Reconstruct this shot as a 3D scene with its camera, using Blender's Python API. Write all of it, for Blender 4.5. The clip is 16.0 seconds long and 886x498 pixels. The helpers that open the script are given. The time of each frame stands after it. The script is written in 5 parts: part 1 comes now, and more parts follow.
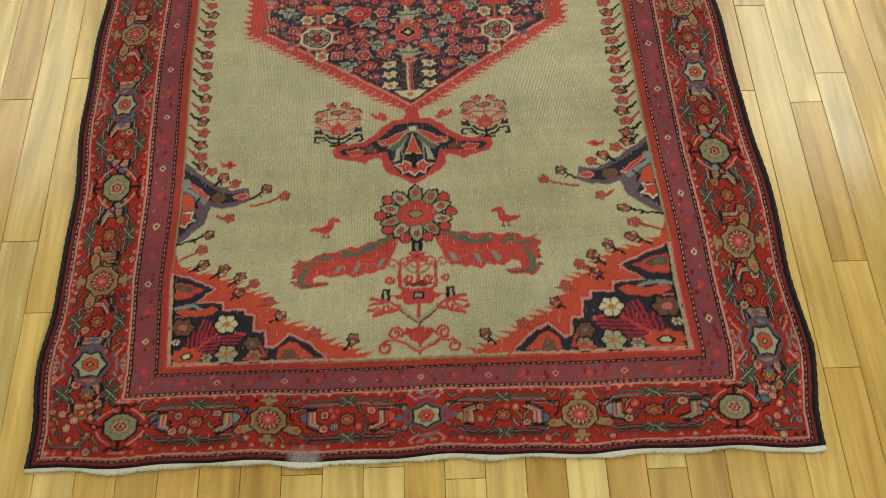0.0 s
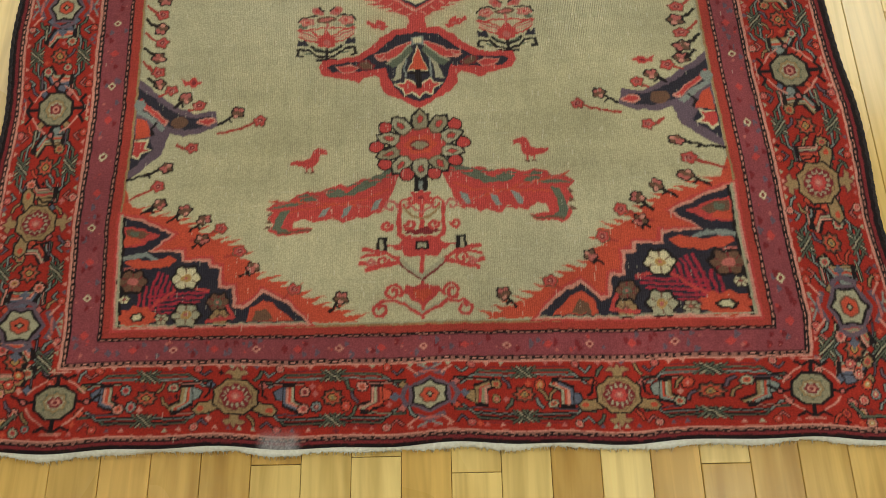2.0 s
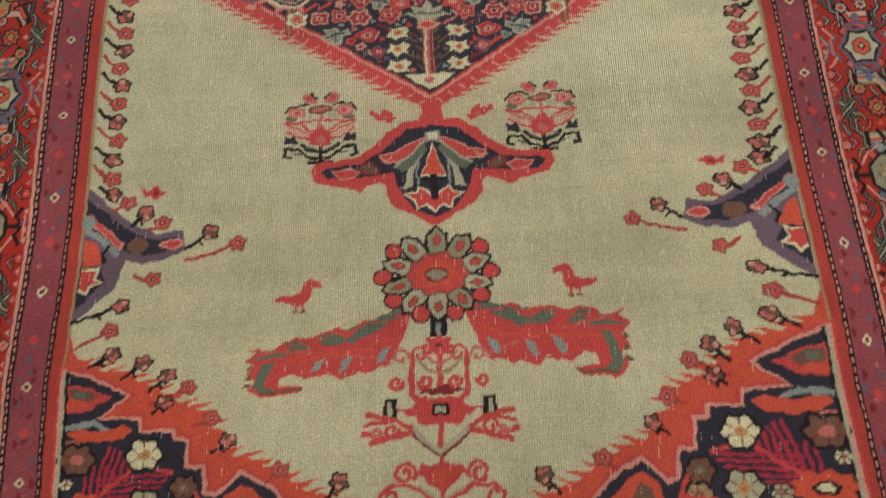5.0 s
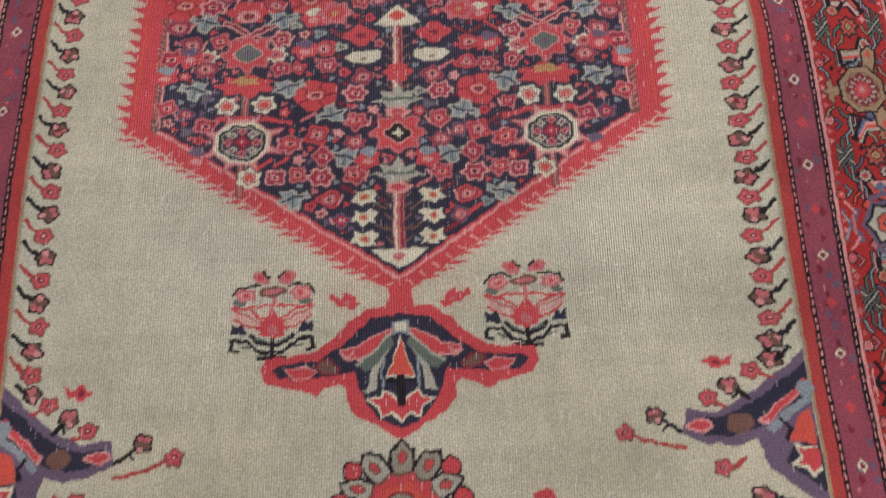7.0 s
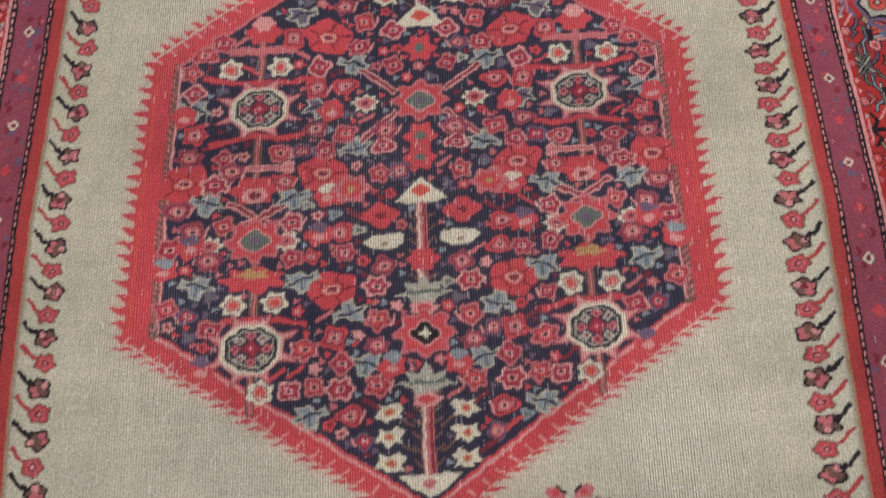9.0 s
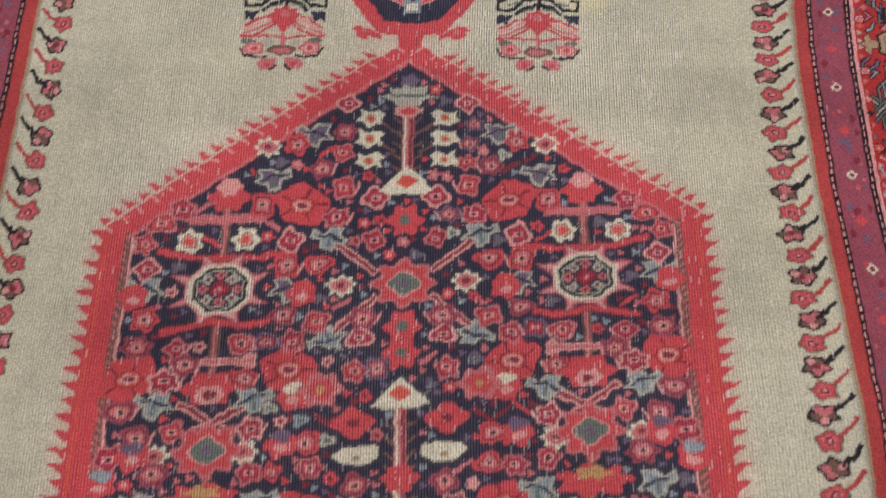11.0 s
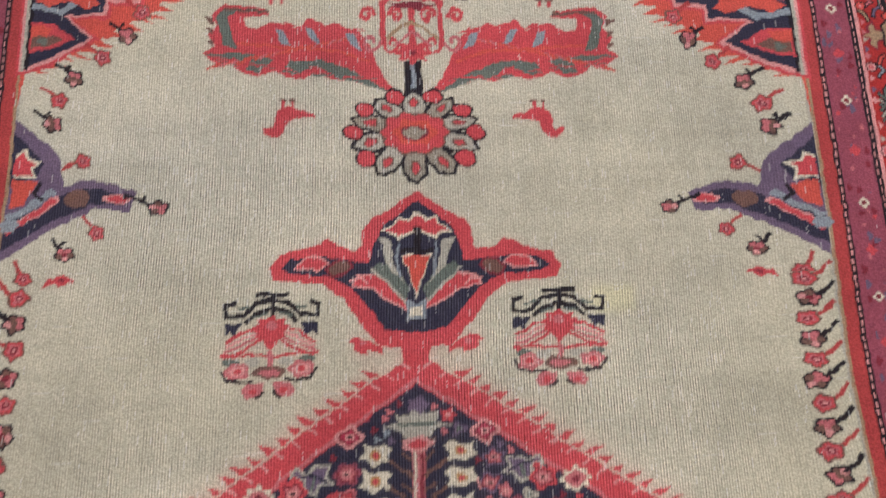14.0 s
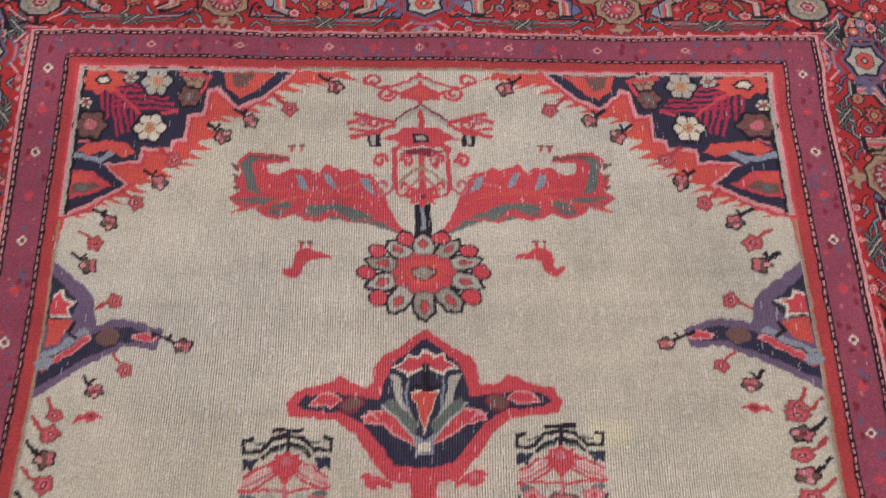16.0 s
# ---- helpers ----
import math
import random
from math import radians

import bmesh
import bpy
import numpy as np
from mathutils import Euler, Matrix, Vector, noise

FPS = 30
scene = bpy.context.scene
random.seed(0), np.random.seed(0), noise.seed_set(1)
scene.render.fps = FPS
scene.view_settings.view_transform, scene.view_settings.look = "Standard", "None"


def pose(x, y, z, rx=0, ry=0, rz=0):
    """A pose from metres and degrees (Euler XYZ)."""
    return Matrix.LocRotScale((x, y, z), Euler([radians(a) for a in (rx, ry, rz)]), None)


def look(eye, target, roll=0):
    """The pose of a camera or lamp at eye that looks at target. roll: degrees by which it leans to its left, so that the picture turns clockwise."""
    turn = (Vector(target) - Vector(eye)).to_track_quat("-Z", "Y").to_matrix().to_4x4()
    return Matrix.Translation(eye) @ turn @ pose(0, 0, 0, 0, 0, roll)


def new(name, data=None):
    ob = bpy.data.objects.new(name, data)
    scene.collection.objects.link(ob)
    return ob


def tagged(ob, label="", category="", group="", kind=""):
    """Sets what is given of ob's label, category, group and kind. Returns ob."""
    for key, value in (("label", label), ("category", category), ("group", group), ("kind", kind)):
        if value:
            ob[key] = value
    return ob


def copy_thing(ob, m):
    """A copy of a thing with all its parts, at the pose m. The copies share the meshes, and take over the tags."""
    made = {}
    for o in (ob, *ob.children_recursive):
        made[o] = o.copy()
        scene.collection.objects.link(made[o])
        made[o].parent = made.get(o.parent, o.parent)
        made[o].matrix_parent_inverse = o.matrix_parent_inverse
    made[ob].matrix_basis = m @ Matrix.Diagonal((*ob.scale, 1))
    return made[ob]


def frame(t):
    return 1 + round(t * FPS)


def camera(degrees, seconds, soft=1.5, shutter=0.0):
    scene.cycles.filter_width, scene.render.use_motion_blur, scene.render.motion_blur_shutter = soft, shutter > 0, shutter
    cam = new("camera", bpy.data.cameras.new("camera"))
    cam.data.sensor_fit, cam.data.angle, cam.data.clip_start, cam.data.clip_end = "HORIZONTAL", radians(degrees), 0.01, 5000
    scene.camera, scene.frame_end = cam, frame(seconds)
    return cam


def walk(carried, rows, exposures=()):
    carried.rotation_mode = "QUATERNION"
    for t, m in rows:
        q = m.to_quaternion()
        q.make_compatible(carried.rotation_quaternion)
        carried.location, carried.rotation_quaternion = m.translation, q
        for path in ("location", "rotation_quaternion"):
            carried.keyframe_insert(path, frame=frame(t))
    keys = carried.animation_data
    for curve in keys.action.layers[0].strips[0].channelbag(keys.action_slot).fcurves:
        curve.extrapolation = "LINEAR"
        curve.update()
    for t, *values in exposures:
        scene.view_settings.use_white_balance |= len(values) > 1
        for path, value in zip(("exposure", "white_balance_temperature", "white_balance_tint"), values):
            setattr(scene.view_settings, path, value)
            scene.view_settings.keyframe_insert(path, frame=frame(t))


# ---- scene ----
cam = camera(58.8, 16.0, soft=0.55)
PATH = [
    (0, (-0.011, -0.394, 1.294), (0.05, 0.442, -0.522), 2.3),
    (0.5, (-0.008, -0.353, 1.241), (0.026, 0.423, -0.602), 1.7),
    (1, (-0.009, -0.327, 1.185), (0.027, 0.4, -0.678), 2.1),
    (1.5, (-0.002, -0.304, 1.121), (0.029, 0.386, -0.756), 1.3),
    (2, (0.002, -0.283, 1.057), (0.027, 0.409, -0.819), 1.0),
    (2.5, (-0.003, -0.257, 1.011), (0.012, 0.428, -0.867), 0.4),
    (3, (0.002, -0.216, 0.976), (-0.007, 0.458, -0.907), -1.1),
    (3.2, (0.012, -0.197, 0.968), (-0.002, 0.478, -0.914), -1.0),
    (5.3, (-0.019, 0.04, 0.903), (0.012, 0.676, -0.993), 0.9),
    (5.5, (-0.02, 0.073, 0.9), (0.021, 0.694, -1.0), 1.5),
    (6, (-0.013, 0.141, 0.891), (0.038, 0.757, -1.011), 4.2),
    (6.5, (0.006, 0.215, 0.887), (0.057, 0.814, -1.021), 4.9),
    (7, (0.008, 0.289, 0.875), (0.058, 0.864, -1.04), 4.7),
    (7.5, (0.009, 0.361, 0.861), (0.05, 0.92, -1.059), 3.5),
    (8, (-0.004, 0.43, 0.85), (0.022, 0.983, -1.071), 1.9),
    (8.5, (-0.017, 0.513, 0.85), (0.009, 1.028, -1.083), 1.7),
    (8.7, (-0.018, 0.539, 0.851), (0.016, 1.044, -1.084), 2.6),
    (10.8, (0.009, 0.755, 0.779), (0.038, 1.299, -1.145), 3.7),
    (11, (0.007, 0.79, 0.786), (0.029, 1.33, -1.14), 2.9),
    (11.5, (-0.004, 0.863, 0.78), (0.006, 1.396, -1.147), 0.3),
    (12, (-0.013, 0.914, 0.777), (0.014, 1.426, -1.156), 0.4),
    (12.5, (-0.013, 0.963, 0.769), (0.044, 1.474, -1.164), 3.6),
    (13, (-0.012, 1.03, 0.765), (0.066, 1.54, -1.168), 6.4),
    (13.5, (-0.021, 1.091, 0.763), (0.067, 1.609, -1.166), 7.3),
    (14, (-0.028, 1.137, 0.773), (0.061, 1.688, -1.148), 7.4),
    (14.5, (-0.029, 1.161, 0.784), (0.047, 1.752, -1.126), 5.9),
    (15, (-0.026, 1.178, 0.8), (0.033, 1.815, -1.096), 3.7),
    (15.5, (-0.024, 1.185, 0.82), (0.027, 1.872, -1.058), 2.9),
    (16, (-0.017, 1.188, 0.843), (0.031, 1.915, -1.02), 2.3),
]
walk(cam, [(t, look(eye, target, roll)) for t, eye, target, roll in PATH],
     exposures=[(0, -0.48, 5950, -8), (3.2, -0.42, 6000, -4), (5.3, -0.28, 5480, 5), (6.0, -0.24, 5030, 13), (8.5, -0.19, 5000, 17), (12, -0.22, 5060, 18), (14.5, -0.20, 5050, 21), (16, -0.28, 5080, 27)])

# ---- world, daylight and lamps ----
world = bpy.data.worlds.new("sky")
scene.world = world
world.use_nodes = True
wn = world.node_tree.nodes
sky = wn.new("ShaderNodeTexSky")
sky.sky_type, sky.sun_disc = "NISHITA", False
sky.sun_elevation, sky.sun_rotation = radians(40), radians(200)
world.node_tree.links.new(sky.outputs[0], wn["Background"].inputs[0])
wn["Background"].inputs[1].default_value = 0.12


def area_lamp(name, m, sx, sy, watts, colour):
    d = bpy.data.lights.new(name, "AREA")
    d.shape, d.size, d.size_y, d.energy, d.color = "RECTANGLE", sx, sy, watts, colour
    ob = new(name, d)
    ob.matrix_world = m
    return ob


# area lamps for assumed, unseen windows in the far wall and ceiling lights
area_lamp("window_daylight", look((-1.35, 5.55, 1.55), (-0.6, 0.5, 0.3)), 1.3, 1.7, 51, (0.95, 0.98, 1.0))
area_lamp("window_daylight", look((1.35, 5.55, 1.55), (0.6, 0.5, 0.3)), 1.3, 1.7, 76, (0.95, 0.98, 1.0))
# front pair follows the floor glare; rear pair added to fill the near end
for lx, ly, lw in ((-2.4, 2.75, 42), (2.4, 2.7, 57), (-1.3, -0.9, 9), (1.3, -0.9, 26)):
    area_lamp("assumed_ceiling_lamp", pose(lx, ly, 2.66), 0.8, 1.7, lw, (1.0, 0.98, 0.93))



# ---- materials ----
def nodes_of(name, rough=0.6, spec=0.4):
    m = bpy.data.materials.new(name)
    m.use_nodes = True
    n, l = m.node_tree.nodes, m.node_tree.links
    b = n["Principled BSDF"]
    b.inputs["Roughness"].default_value = rough
    b.inputs["Specular IOR Level"].default_value = spec
    return m, n, l, b


def ramp(n, stops):
    r = n.new("ShaderNodeValToRGB")
    while len(r.color_ramp.elements) < len(stops):
        r.color_ramp.elements.new(0.5)
    for e, (p, c) in zip(r.color_ramp.elements, stops):
        e.position, e.color = p, (*c, 1)
    return r


def noise_tex(n, l, scale, detail=4, stretch=(1, 1, 1), source="Object"):
    co, mp, tx = n.new("ShaderNodeTexCoord"), n.new("ShaderNodeMapping"), n.new("ShaderNodeTexNoise")
    mp.inputs["Scale"].default_value = stretch
    tx.inputs["Scale"].default_value, tx.inputs["Detail"].default_value = scale, detail
    l.new(co.outputs[source], mp.inputs[0])
    l.new(mp.outputs[0], tx.inputs[0])
    return tx, mp


def bump_into(n, l, b, src, strength, dist):
    bp = n.new("ShaderNodeBump")
    bp.inputs["Strength"].default_value, bp.inputs["Distance"].default_value = strength, dist
    l.new(src, bp.inputs["Height"])
    l.new(bp.outputs[0], b.inputs["Normal"])


def mix(n, l, kind, fac, a, c):
    m = n.new("ShaderNodeMix")
    m.data_type, m.blend_type = "RGBA", kind
    for sock, v in ((m.inputs[0], fac), (m.inputs[6], a), (m.inputs[7], c)):
        if isinstance(v, (int, float, tuple)):
            sock.default_value = v
        else:
            l.new(v, sock)
    return m.outputs[2]


def wool_material():
    m, n, l, b = nodes_of("knotted_wool", 0.88, 0.12)
    at = n.new("ShaderNodeAttribute")
    at.attribute_name = "yarn"
    big, _ = noise_tex(n, l, 5, 3)
    fine, _ = noise_tex(n, l, 420, 2)
    r1 = ramp(n, [(0.3, (0.88, 0.88, 0.87)), (0.7, (1.1, 1.09, 1.07))])
    r2 = ramp(n, [(0.3, (0.8, 0.8, 0.8)), (0.7, (1.2, 1.2, 1.2))])
    l.new(big.outputs[0], r1.inputs[0])
    l.new(fine.outputs[0], r2.inputs[0])
    c = mix(n, l, "MULTIPLY", 1.0, at.outputs["Color"], r1.outputs[0])
    c = mix(n, l, "MULTIPLY", 0.8, c, r2.outputs[0])
    l.new(c, b.inputs["Base Color"])
    b.inputs["Sheen Weight"].default_value = 0.04
    b.inputs["Sheen Roughness"].default_value = 0.5
    bump_into(n, l, b, fine.outputs[0], 0.5, 0.0012)
    return m


def plain_material(name, c1, c2, scale, rough=0.8, stretch=(1, 1, 1), bump=0.3, dist=0.002, spec=0.3):
    m, n, l, b = nodes_of(name, rough, spec)
    tx, _ = noise_tex(n, l, scale, 5, stretch)
    r = ramp(n, [(0.3, c1), (0.7, c2)])
    l.new(tx.outputs[0], r.inputs[0])
    l.new(r.outputs[0], b.inputs["Base Color"])
    bump_into(n, l, b, tx.outputs[0], bump, dist)
    return m


def oak_material():
    m, n, l, b = nodes_of("varnished_oak", 0.3, 0.5)
    info = n.new("ShaderNodeObjectInfo")
    add = n.new("ShaderNodeVectorMath")
    add.operation = "MULTIPLY_ADD"
    co = n.new("ShaderNodeTexCoord")
    comb = n.new("ShaderNodeCombineXYZ")
    for i in range(3):
        l.new(info.outputs["Random"], comb.inputs[i])
    l.new(comb.outputs[0], add.inputs[0])
    add.inputs[1].default_value = (37, 53, 11)
    l.new(co.outputs["Object"], add.inputs[2])

    def tex(scale, detail, stretch, dist=0.0):
        mp, tx = n.new("ShaderNodeMapping"), n.new("ShaderNodeTexNoise")
        mp.inputs["Scale"].default_value = stretch
        l.new(add.outputs[0], mp.inputs[0])
        l.new(mp.outputs[0], tx.inputs[0])
        tx.inputs["Scale"].default_value, tx.inputs["Detail"].default_value = scale, detail
        tx.inputs["Distortion"].default_value = dist
        return tx.outputs[0]
    grain = tex(60, 6, (1, 0.05, 1), 0.6)
    figure = tex(14, 3, (1, 0.12, 1), 1.6)
    blotch = tex(2.2, 3, (1, 0.6, 1))
    tone = ramp(n, [(0.0, (0.68, 0.43, 0.13)), (0.25, (0.77, 0.52, 0.17)), (0.6, (0.83, 0.60, 0.22)), (0.85, (0.87, 0.67, 0.29)), (1.0, (0.90, 0.73, 0.38))])
    l.new(info.outputs["Random"], tone.inputs[0])
    g = ramp(n, [(0.36, (0.72, 0.66, 0.56)), (0.6, (1.05, 1.05, 1.05))])
    l.new(grain, g.inputs[0])
    f = ramp(n, [(0.36, (0.74, 0.66, 0.50)), (0.56, (1.08, 1.06, 1.02))])
    l.new(figure, f.inputs[0])
    bl = ramp(n, [(0.3, (0.82, 0.79, 0.72)), (0.7, (1.12, 1.12, 1.12))])
    l.new(blotch, bl.inputs[0])
    c = mix(n, l, "MULTIPLY", 0.6, tone.outputs[0], g.outputs[0])
    c = mix(n, l, "MULTIPLY", 0.75, c, f.outputs[0])
    c = mix(n, l, "MULTIPLY", 1.0, c, bl.outputs[0])
    # a few small dark knots
    vo = n.new("ShaderNodeTexVoronoi")
    vo.inputs["Scale"].default_value = 3.1
    l.new(add.outputs[0], vo.inputs[0])
    kr = ramp(n, [(0.012, (0.16, 0.08, 0.03)), (0.04, (1, 1, 1))])
    l.new(vo.outputs["Distance"], kr.inputs[0])
    c = mix(n, l, "MULTIPLY", 0.85, c, kr.outputs[0])
    l.new(c, b.inputs["Base Color"])
    rr = ramp(n, [(0.3, (0.20, 0.20, 0.20)), (0.7, (0.33, 0.33, 0.33))])
    l.new(blotch, rr.inputs[0])
    l.new(rr.outputs[0], b.inputs["Roughness"])
    bump_into(n, l, b, grain, 0.12, 0.001)
    return m


WOOL = wool_material()
OAK = oak_material()
COTTON = plain_material("undyed_cotton", (0.82, 0.79, 0.72), (0.95, 0.93, 0.89), 260, 0.9, bump=0.6, dist=0.001)
SELVEDGE = plain_material("dark_wool_cord", (0.012, 0.009, 0.012), (0.04, 0.028, 0.03), 240, 0.9, bump=0.6, dist=0.001)
JUTE = plain_material("rug_back", (0.24, 0.17, 0.11), (0.34, 0.26, 0.18), 200, 0.95)
GAP = plain_material("dark_joint", (0.10, 0.055, 0.02), (0.16, 0.09, 0.035), 40, 0.8)
PLASTER = plain_material("painted_plaster", (0.66, 0.64, 0.58), (0.74, 0.72, 0.66), 3, 0.9, bump=0.1)
PAINT = plain_material("white_gloss_paint", (0.74, 0.73, 0.7), (0.8, 0.79, 0.76), 8, 0.45, bump=0.05)


# ---- mesh helpers ----
def finish(name, bm, mat, parent=None, label="", smooth=False):
    me = bpy.data.meshes.new(name)
    bm.to_mesh(me)
    bm.free()
    me.materials.append(mat)
    if smooth:
        me.polygons.foreach_set("use_smooth", [True] * len(me.polygons))
    ob = new(name, me)
    ob.parent = parent
    if label:
        tagged(ob, label=label)
    return ob


part = finish


def box(bm, x0, y0, z0, x1, y1, z1, bevel=0.0):
    m = Matrix.Translation(((x0 + x1) / 2, (y0 + y1) / 2, (z0 + z1) / 2)) @ Matrix.Diagonal((x1 - x0, y1 - y0, z1 - z0, 1))
    r = bmesh.ops.create_cube(bm, size=1, matrix=m)
    if bevel:
        es = list({e for v in r["verts"] for e in v.link_edges})
        bmesh.ops.bevel(bm, geom=es, offset=bevel, segments=1, affect="EDGES")


# ---- the room that closes the place ----
RX, RY0, RY1, RH = 3.4, -3.2, 5.6, 2.75
FLOOR_Z = -0.007


def wall(name, boxes):
    bm = bmesh.new()
    for bx in boxes:
        box(bm, *bx)
    return tagged(finish(name, bm, PLASTER), "off-white painted plaster wall", "wall", kind="structure")


wall("wall_east", [(RX, RY0, FLOOR_Z, RX + 0.15, RY1, RH)])
wall("wall_west", [(-RX - 0.15, RY0, FLOOR_Z, -RX, RY1, RH)])
wall("wall_south", [(-RX - 0.15, RY0 - 0.15, FLOOR_Z, RX + 0.15, RY0, RH)])
wall("wall_north", [
    (-RX - 0.15, RY1, FLOOR_Z, RX + 0.15, RY1 + 0.15, 0.7), (-RX - 0.15, RY1, 2.4, RX + 0.15, RY1 + 0.15, RH),
    (-RX - 0.15, RY1, 0.7, -2.0, RY1 + 0.15, 2.4), (-0.7, RY1, 0.7, 0.7, RY1 + 0.15, 2.4), (2.0, RY1, 0.7, RX + 0.15, RY1 + 0.15, 2.4)])
bm = bmesh.new()
box(bm, -RX - 0.15, RY0 - 0.15, RH, RX + 0.15, RY1 + 0.15, RH + 0.12)
tagged(finish("ceiling", bm, PLASTER), "white painted ceiling", "ceiling", kind="structure")
# assumed windows, out of view, set round the far area lamps
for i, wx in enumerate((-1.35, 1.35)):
    w = tagged(new("window_%d" % (i + 1)), "assumed white painted window in the unseen far wall", "window", kind="structure")
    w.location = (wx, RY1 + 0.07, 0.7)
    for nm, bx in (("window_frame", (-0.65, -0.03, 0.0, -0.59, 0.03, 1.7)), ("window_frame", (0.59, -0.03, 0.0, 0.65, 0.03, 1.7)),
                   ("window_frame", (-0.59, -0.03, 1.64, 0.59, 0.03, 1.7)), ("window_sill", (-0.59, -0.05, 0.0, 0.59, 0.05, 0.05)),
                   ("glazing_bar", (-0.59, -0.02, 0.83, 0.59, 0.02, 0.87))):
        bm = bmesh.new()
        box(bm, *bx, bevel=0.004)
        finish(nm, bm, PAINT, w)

# surface-mounted ceiling lights, assumed out of view; the varnish mirrors the front pair
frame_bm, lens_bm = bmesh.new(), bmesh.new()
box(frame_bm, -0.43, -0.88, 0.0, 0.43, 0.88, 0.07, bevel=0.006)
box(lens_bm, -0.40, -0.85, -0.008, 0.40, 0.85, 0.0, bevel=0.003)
light = tagged(new("ceiling_light"), "assumed white rectangular ceiling light with frosted diffuser, out of view", "ceiling light", "ceiling lights")
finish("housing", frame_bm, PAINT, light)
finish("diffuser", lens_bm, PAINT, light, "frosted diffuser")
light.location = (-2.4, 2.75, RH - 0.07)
# last two made up to house the rear fill lamps
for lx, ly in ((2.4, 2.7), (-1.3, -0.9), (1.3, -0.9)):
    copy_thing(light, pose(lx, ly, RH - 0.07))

# ---- the rug's design, drawn knot by knot ----
CU, CV = 0.0007, 0.001                  # drawing pitch, half a knot
HALF, V0, V1 = 0.632, -0.164, 1.918       # half width, lower and upper end, about the design's own axis
FW, FB, FT = 0.426, 0.006, 1.752          # field: half width, lower and upper edge
MID = (FB + FT) / 2
NC, NR = 2 * int(round(HALF / CU)), 2 * int(round((V1 - V0) / CV / 2))
UU = (np.arange(NC) + 0.5) * CU - HALF
VV = (np.arange(NR) + 0.5) * CV + V0
INK = np.zeros((NR, NC), np.uint8)
OWN = np.zeros((NR, NC), np.int16)

YARN = {  # dyes, as sRGB
    "cream": (181, 172, 144), "red": (179, 66, 65), "ground": (152, 42, 34), "orange": (186, 76, 57), "navy": (46, 42, 54),
    "plum": (134, 66, 74), "slate": (130, 134, 132), "green": (94, 99, 85), "pink": (196, 134, 122), "tan": (150, 122, 88),
    "ivory": (200, 187, 156), "black": (32, 24, 26), "violet": (100, 82, 96), "wine": (116, 40, 46), "rose": (176, 98, 94),
    "grey": (162, 154, 132), "gold": (172, 132, 80), "blue": (94, 96, 114), "brown": (106, 76, 62), "crimson": (156, 44, 62), "brick": (158, 60, 53), "stone": (140, 130, 108)}
INKS = {k: i for i, k in enumerate(YARN)}
PARTS = []


def own(name, parent=0, label=""):
    PARTS.append((name, parent, label))
    return len(PARTS) - 1


def ident(a, b):
    return a, b


class Pen:
    """Fills shapes in the knot grid. place maps the motif's own metres to the rug's."""

    def __init__(self, place=ident, owner=None):
        self.place, self.owner = place, owner

    def poly(self, pts, ink):
        p = np.array([self.place(a, b) for a, b in pts])
        c0, c1 = np.searchsorted(UU, (p[:, 0].min(), p[:, 0].max()))
        r0, r1 = np.searchsorted(VV, (p[:, 1].min(), p[:, 1].max()))
        if c1 <= c0 or r1 <= r0:
            return
        x, y = UU[None, c0:c1], VV[r0:r1, None]
        inside = np.zeros((r1 - r0, c1 - c0), bool)
        for (xa, ya), (xb, yb) in zip(p, np.roll(p, -1, 0)):
            if ya != yb:
                inside ^= ((ya > y) != (yb > y)) & (x < (xb - xa) * (y - ya) / (yb - ya) + xa)
        INK[r0:r1, c0:c1][inside] = INKS[ink]
        if self.owner is not None:
            OWN[r0:r1, c0:c1][inside] = self.owner

    def disc(self, a, b, ra, rb=None, ink="red", lobes=0, depth=0.2, turn=0.0):
        rb = rb or ra
        n = 16 if not lobes else max(16, lobes * 6)
        pts = []
        for i in range(n):
            t = 2 * math.pi * i / n
            k = 1 + (depth * math.cos(lobes * t + turn) if lobes else 0)
            pts.append((a + ra * k * math.cos(t), b + rb * k * math.sin(t)))
        self.poly(pts, ink)

    def star(self, a, b, n, ra, rb, ink, notch=1.0, turn=0.0):
        """A sharp polygon of n points, or a star when notch is below 1."""
        pts = []
        for i in range(2 * n):
            t, k = turn + math.pi * i / n, 1 if i % 2 == 0 else notch * math.cos(math.pi / n)
            pts.append((a + ra * k * math.cos(t), b + rb * k * math.sin(t)))
        self.poly(pts, ink)

    def line(self, pts, w, ink):
        for (a0, b0), (a1, b1) in zip(pts, pts[1:]):
            d = math.hypot(a1 - a0, b1 - b0) or 1e-9
            da, db = (a1 - a0) / d, (b1 - b0) / d
            ea, eb, na, nb = da * w * 0.4, db * w * 0.4, -db * w / 2, da * w / 2
            self.poly([(a0 - ea + na, b0 - eb + nb), (a1 + ea + na, b1 + eb + nb), (a1 + ea - na, b1 + eb - nb), (a0 - ea - na, b0 - eb - nb)], ink)

    def curl(self, a, b, r, w, ink, t0=0.0, turns=1.2, sense=1):
        pts = [(a + r * (1 - 0.7 * k / 14) * math.cos(t0 + sense * turns * 2 * math.pi * k / 14),
                b + r * (1 - 0.7 * k / 14) * math.sin(t0 + sense * turns * 2 * math.pi * k / 14)) for k in range(15)]
        self.line(pts, w, ink)


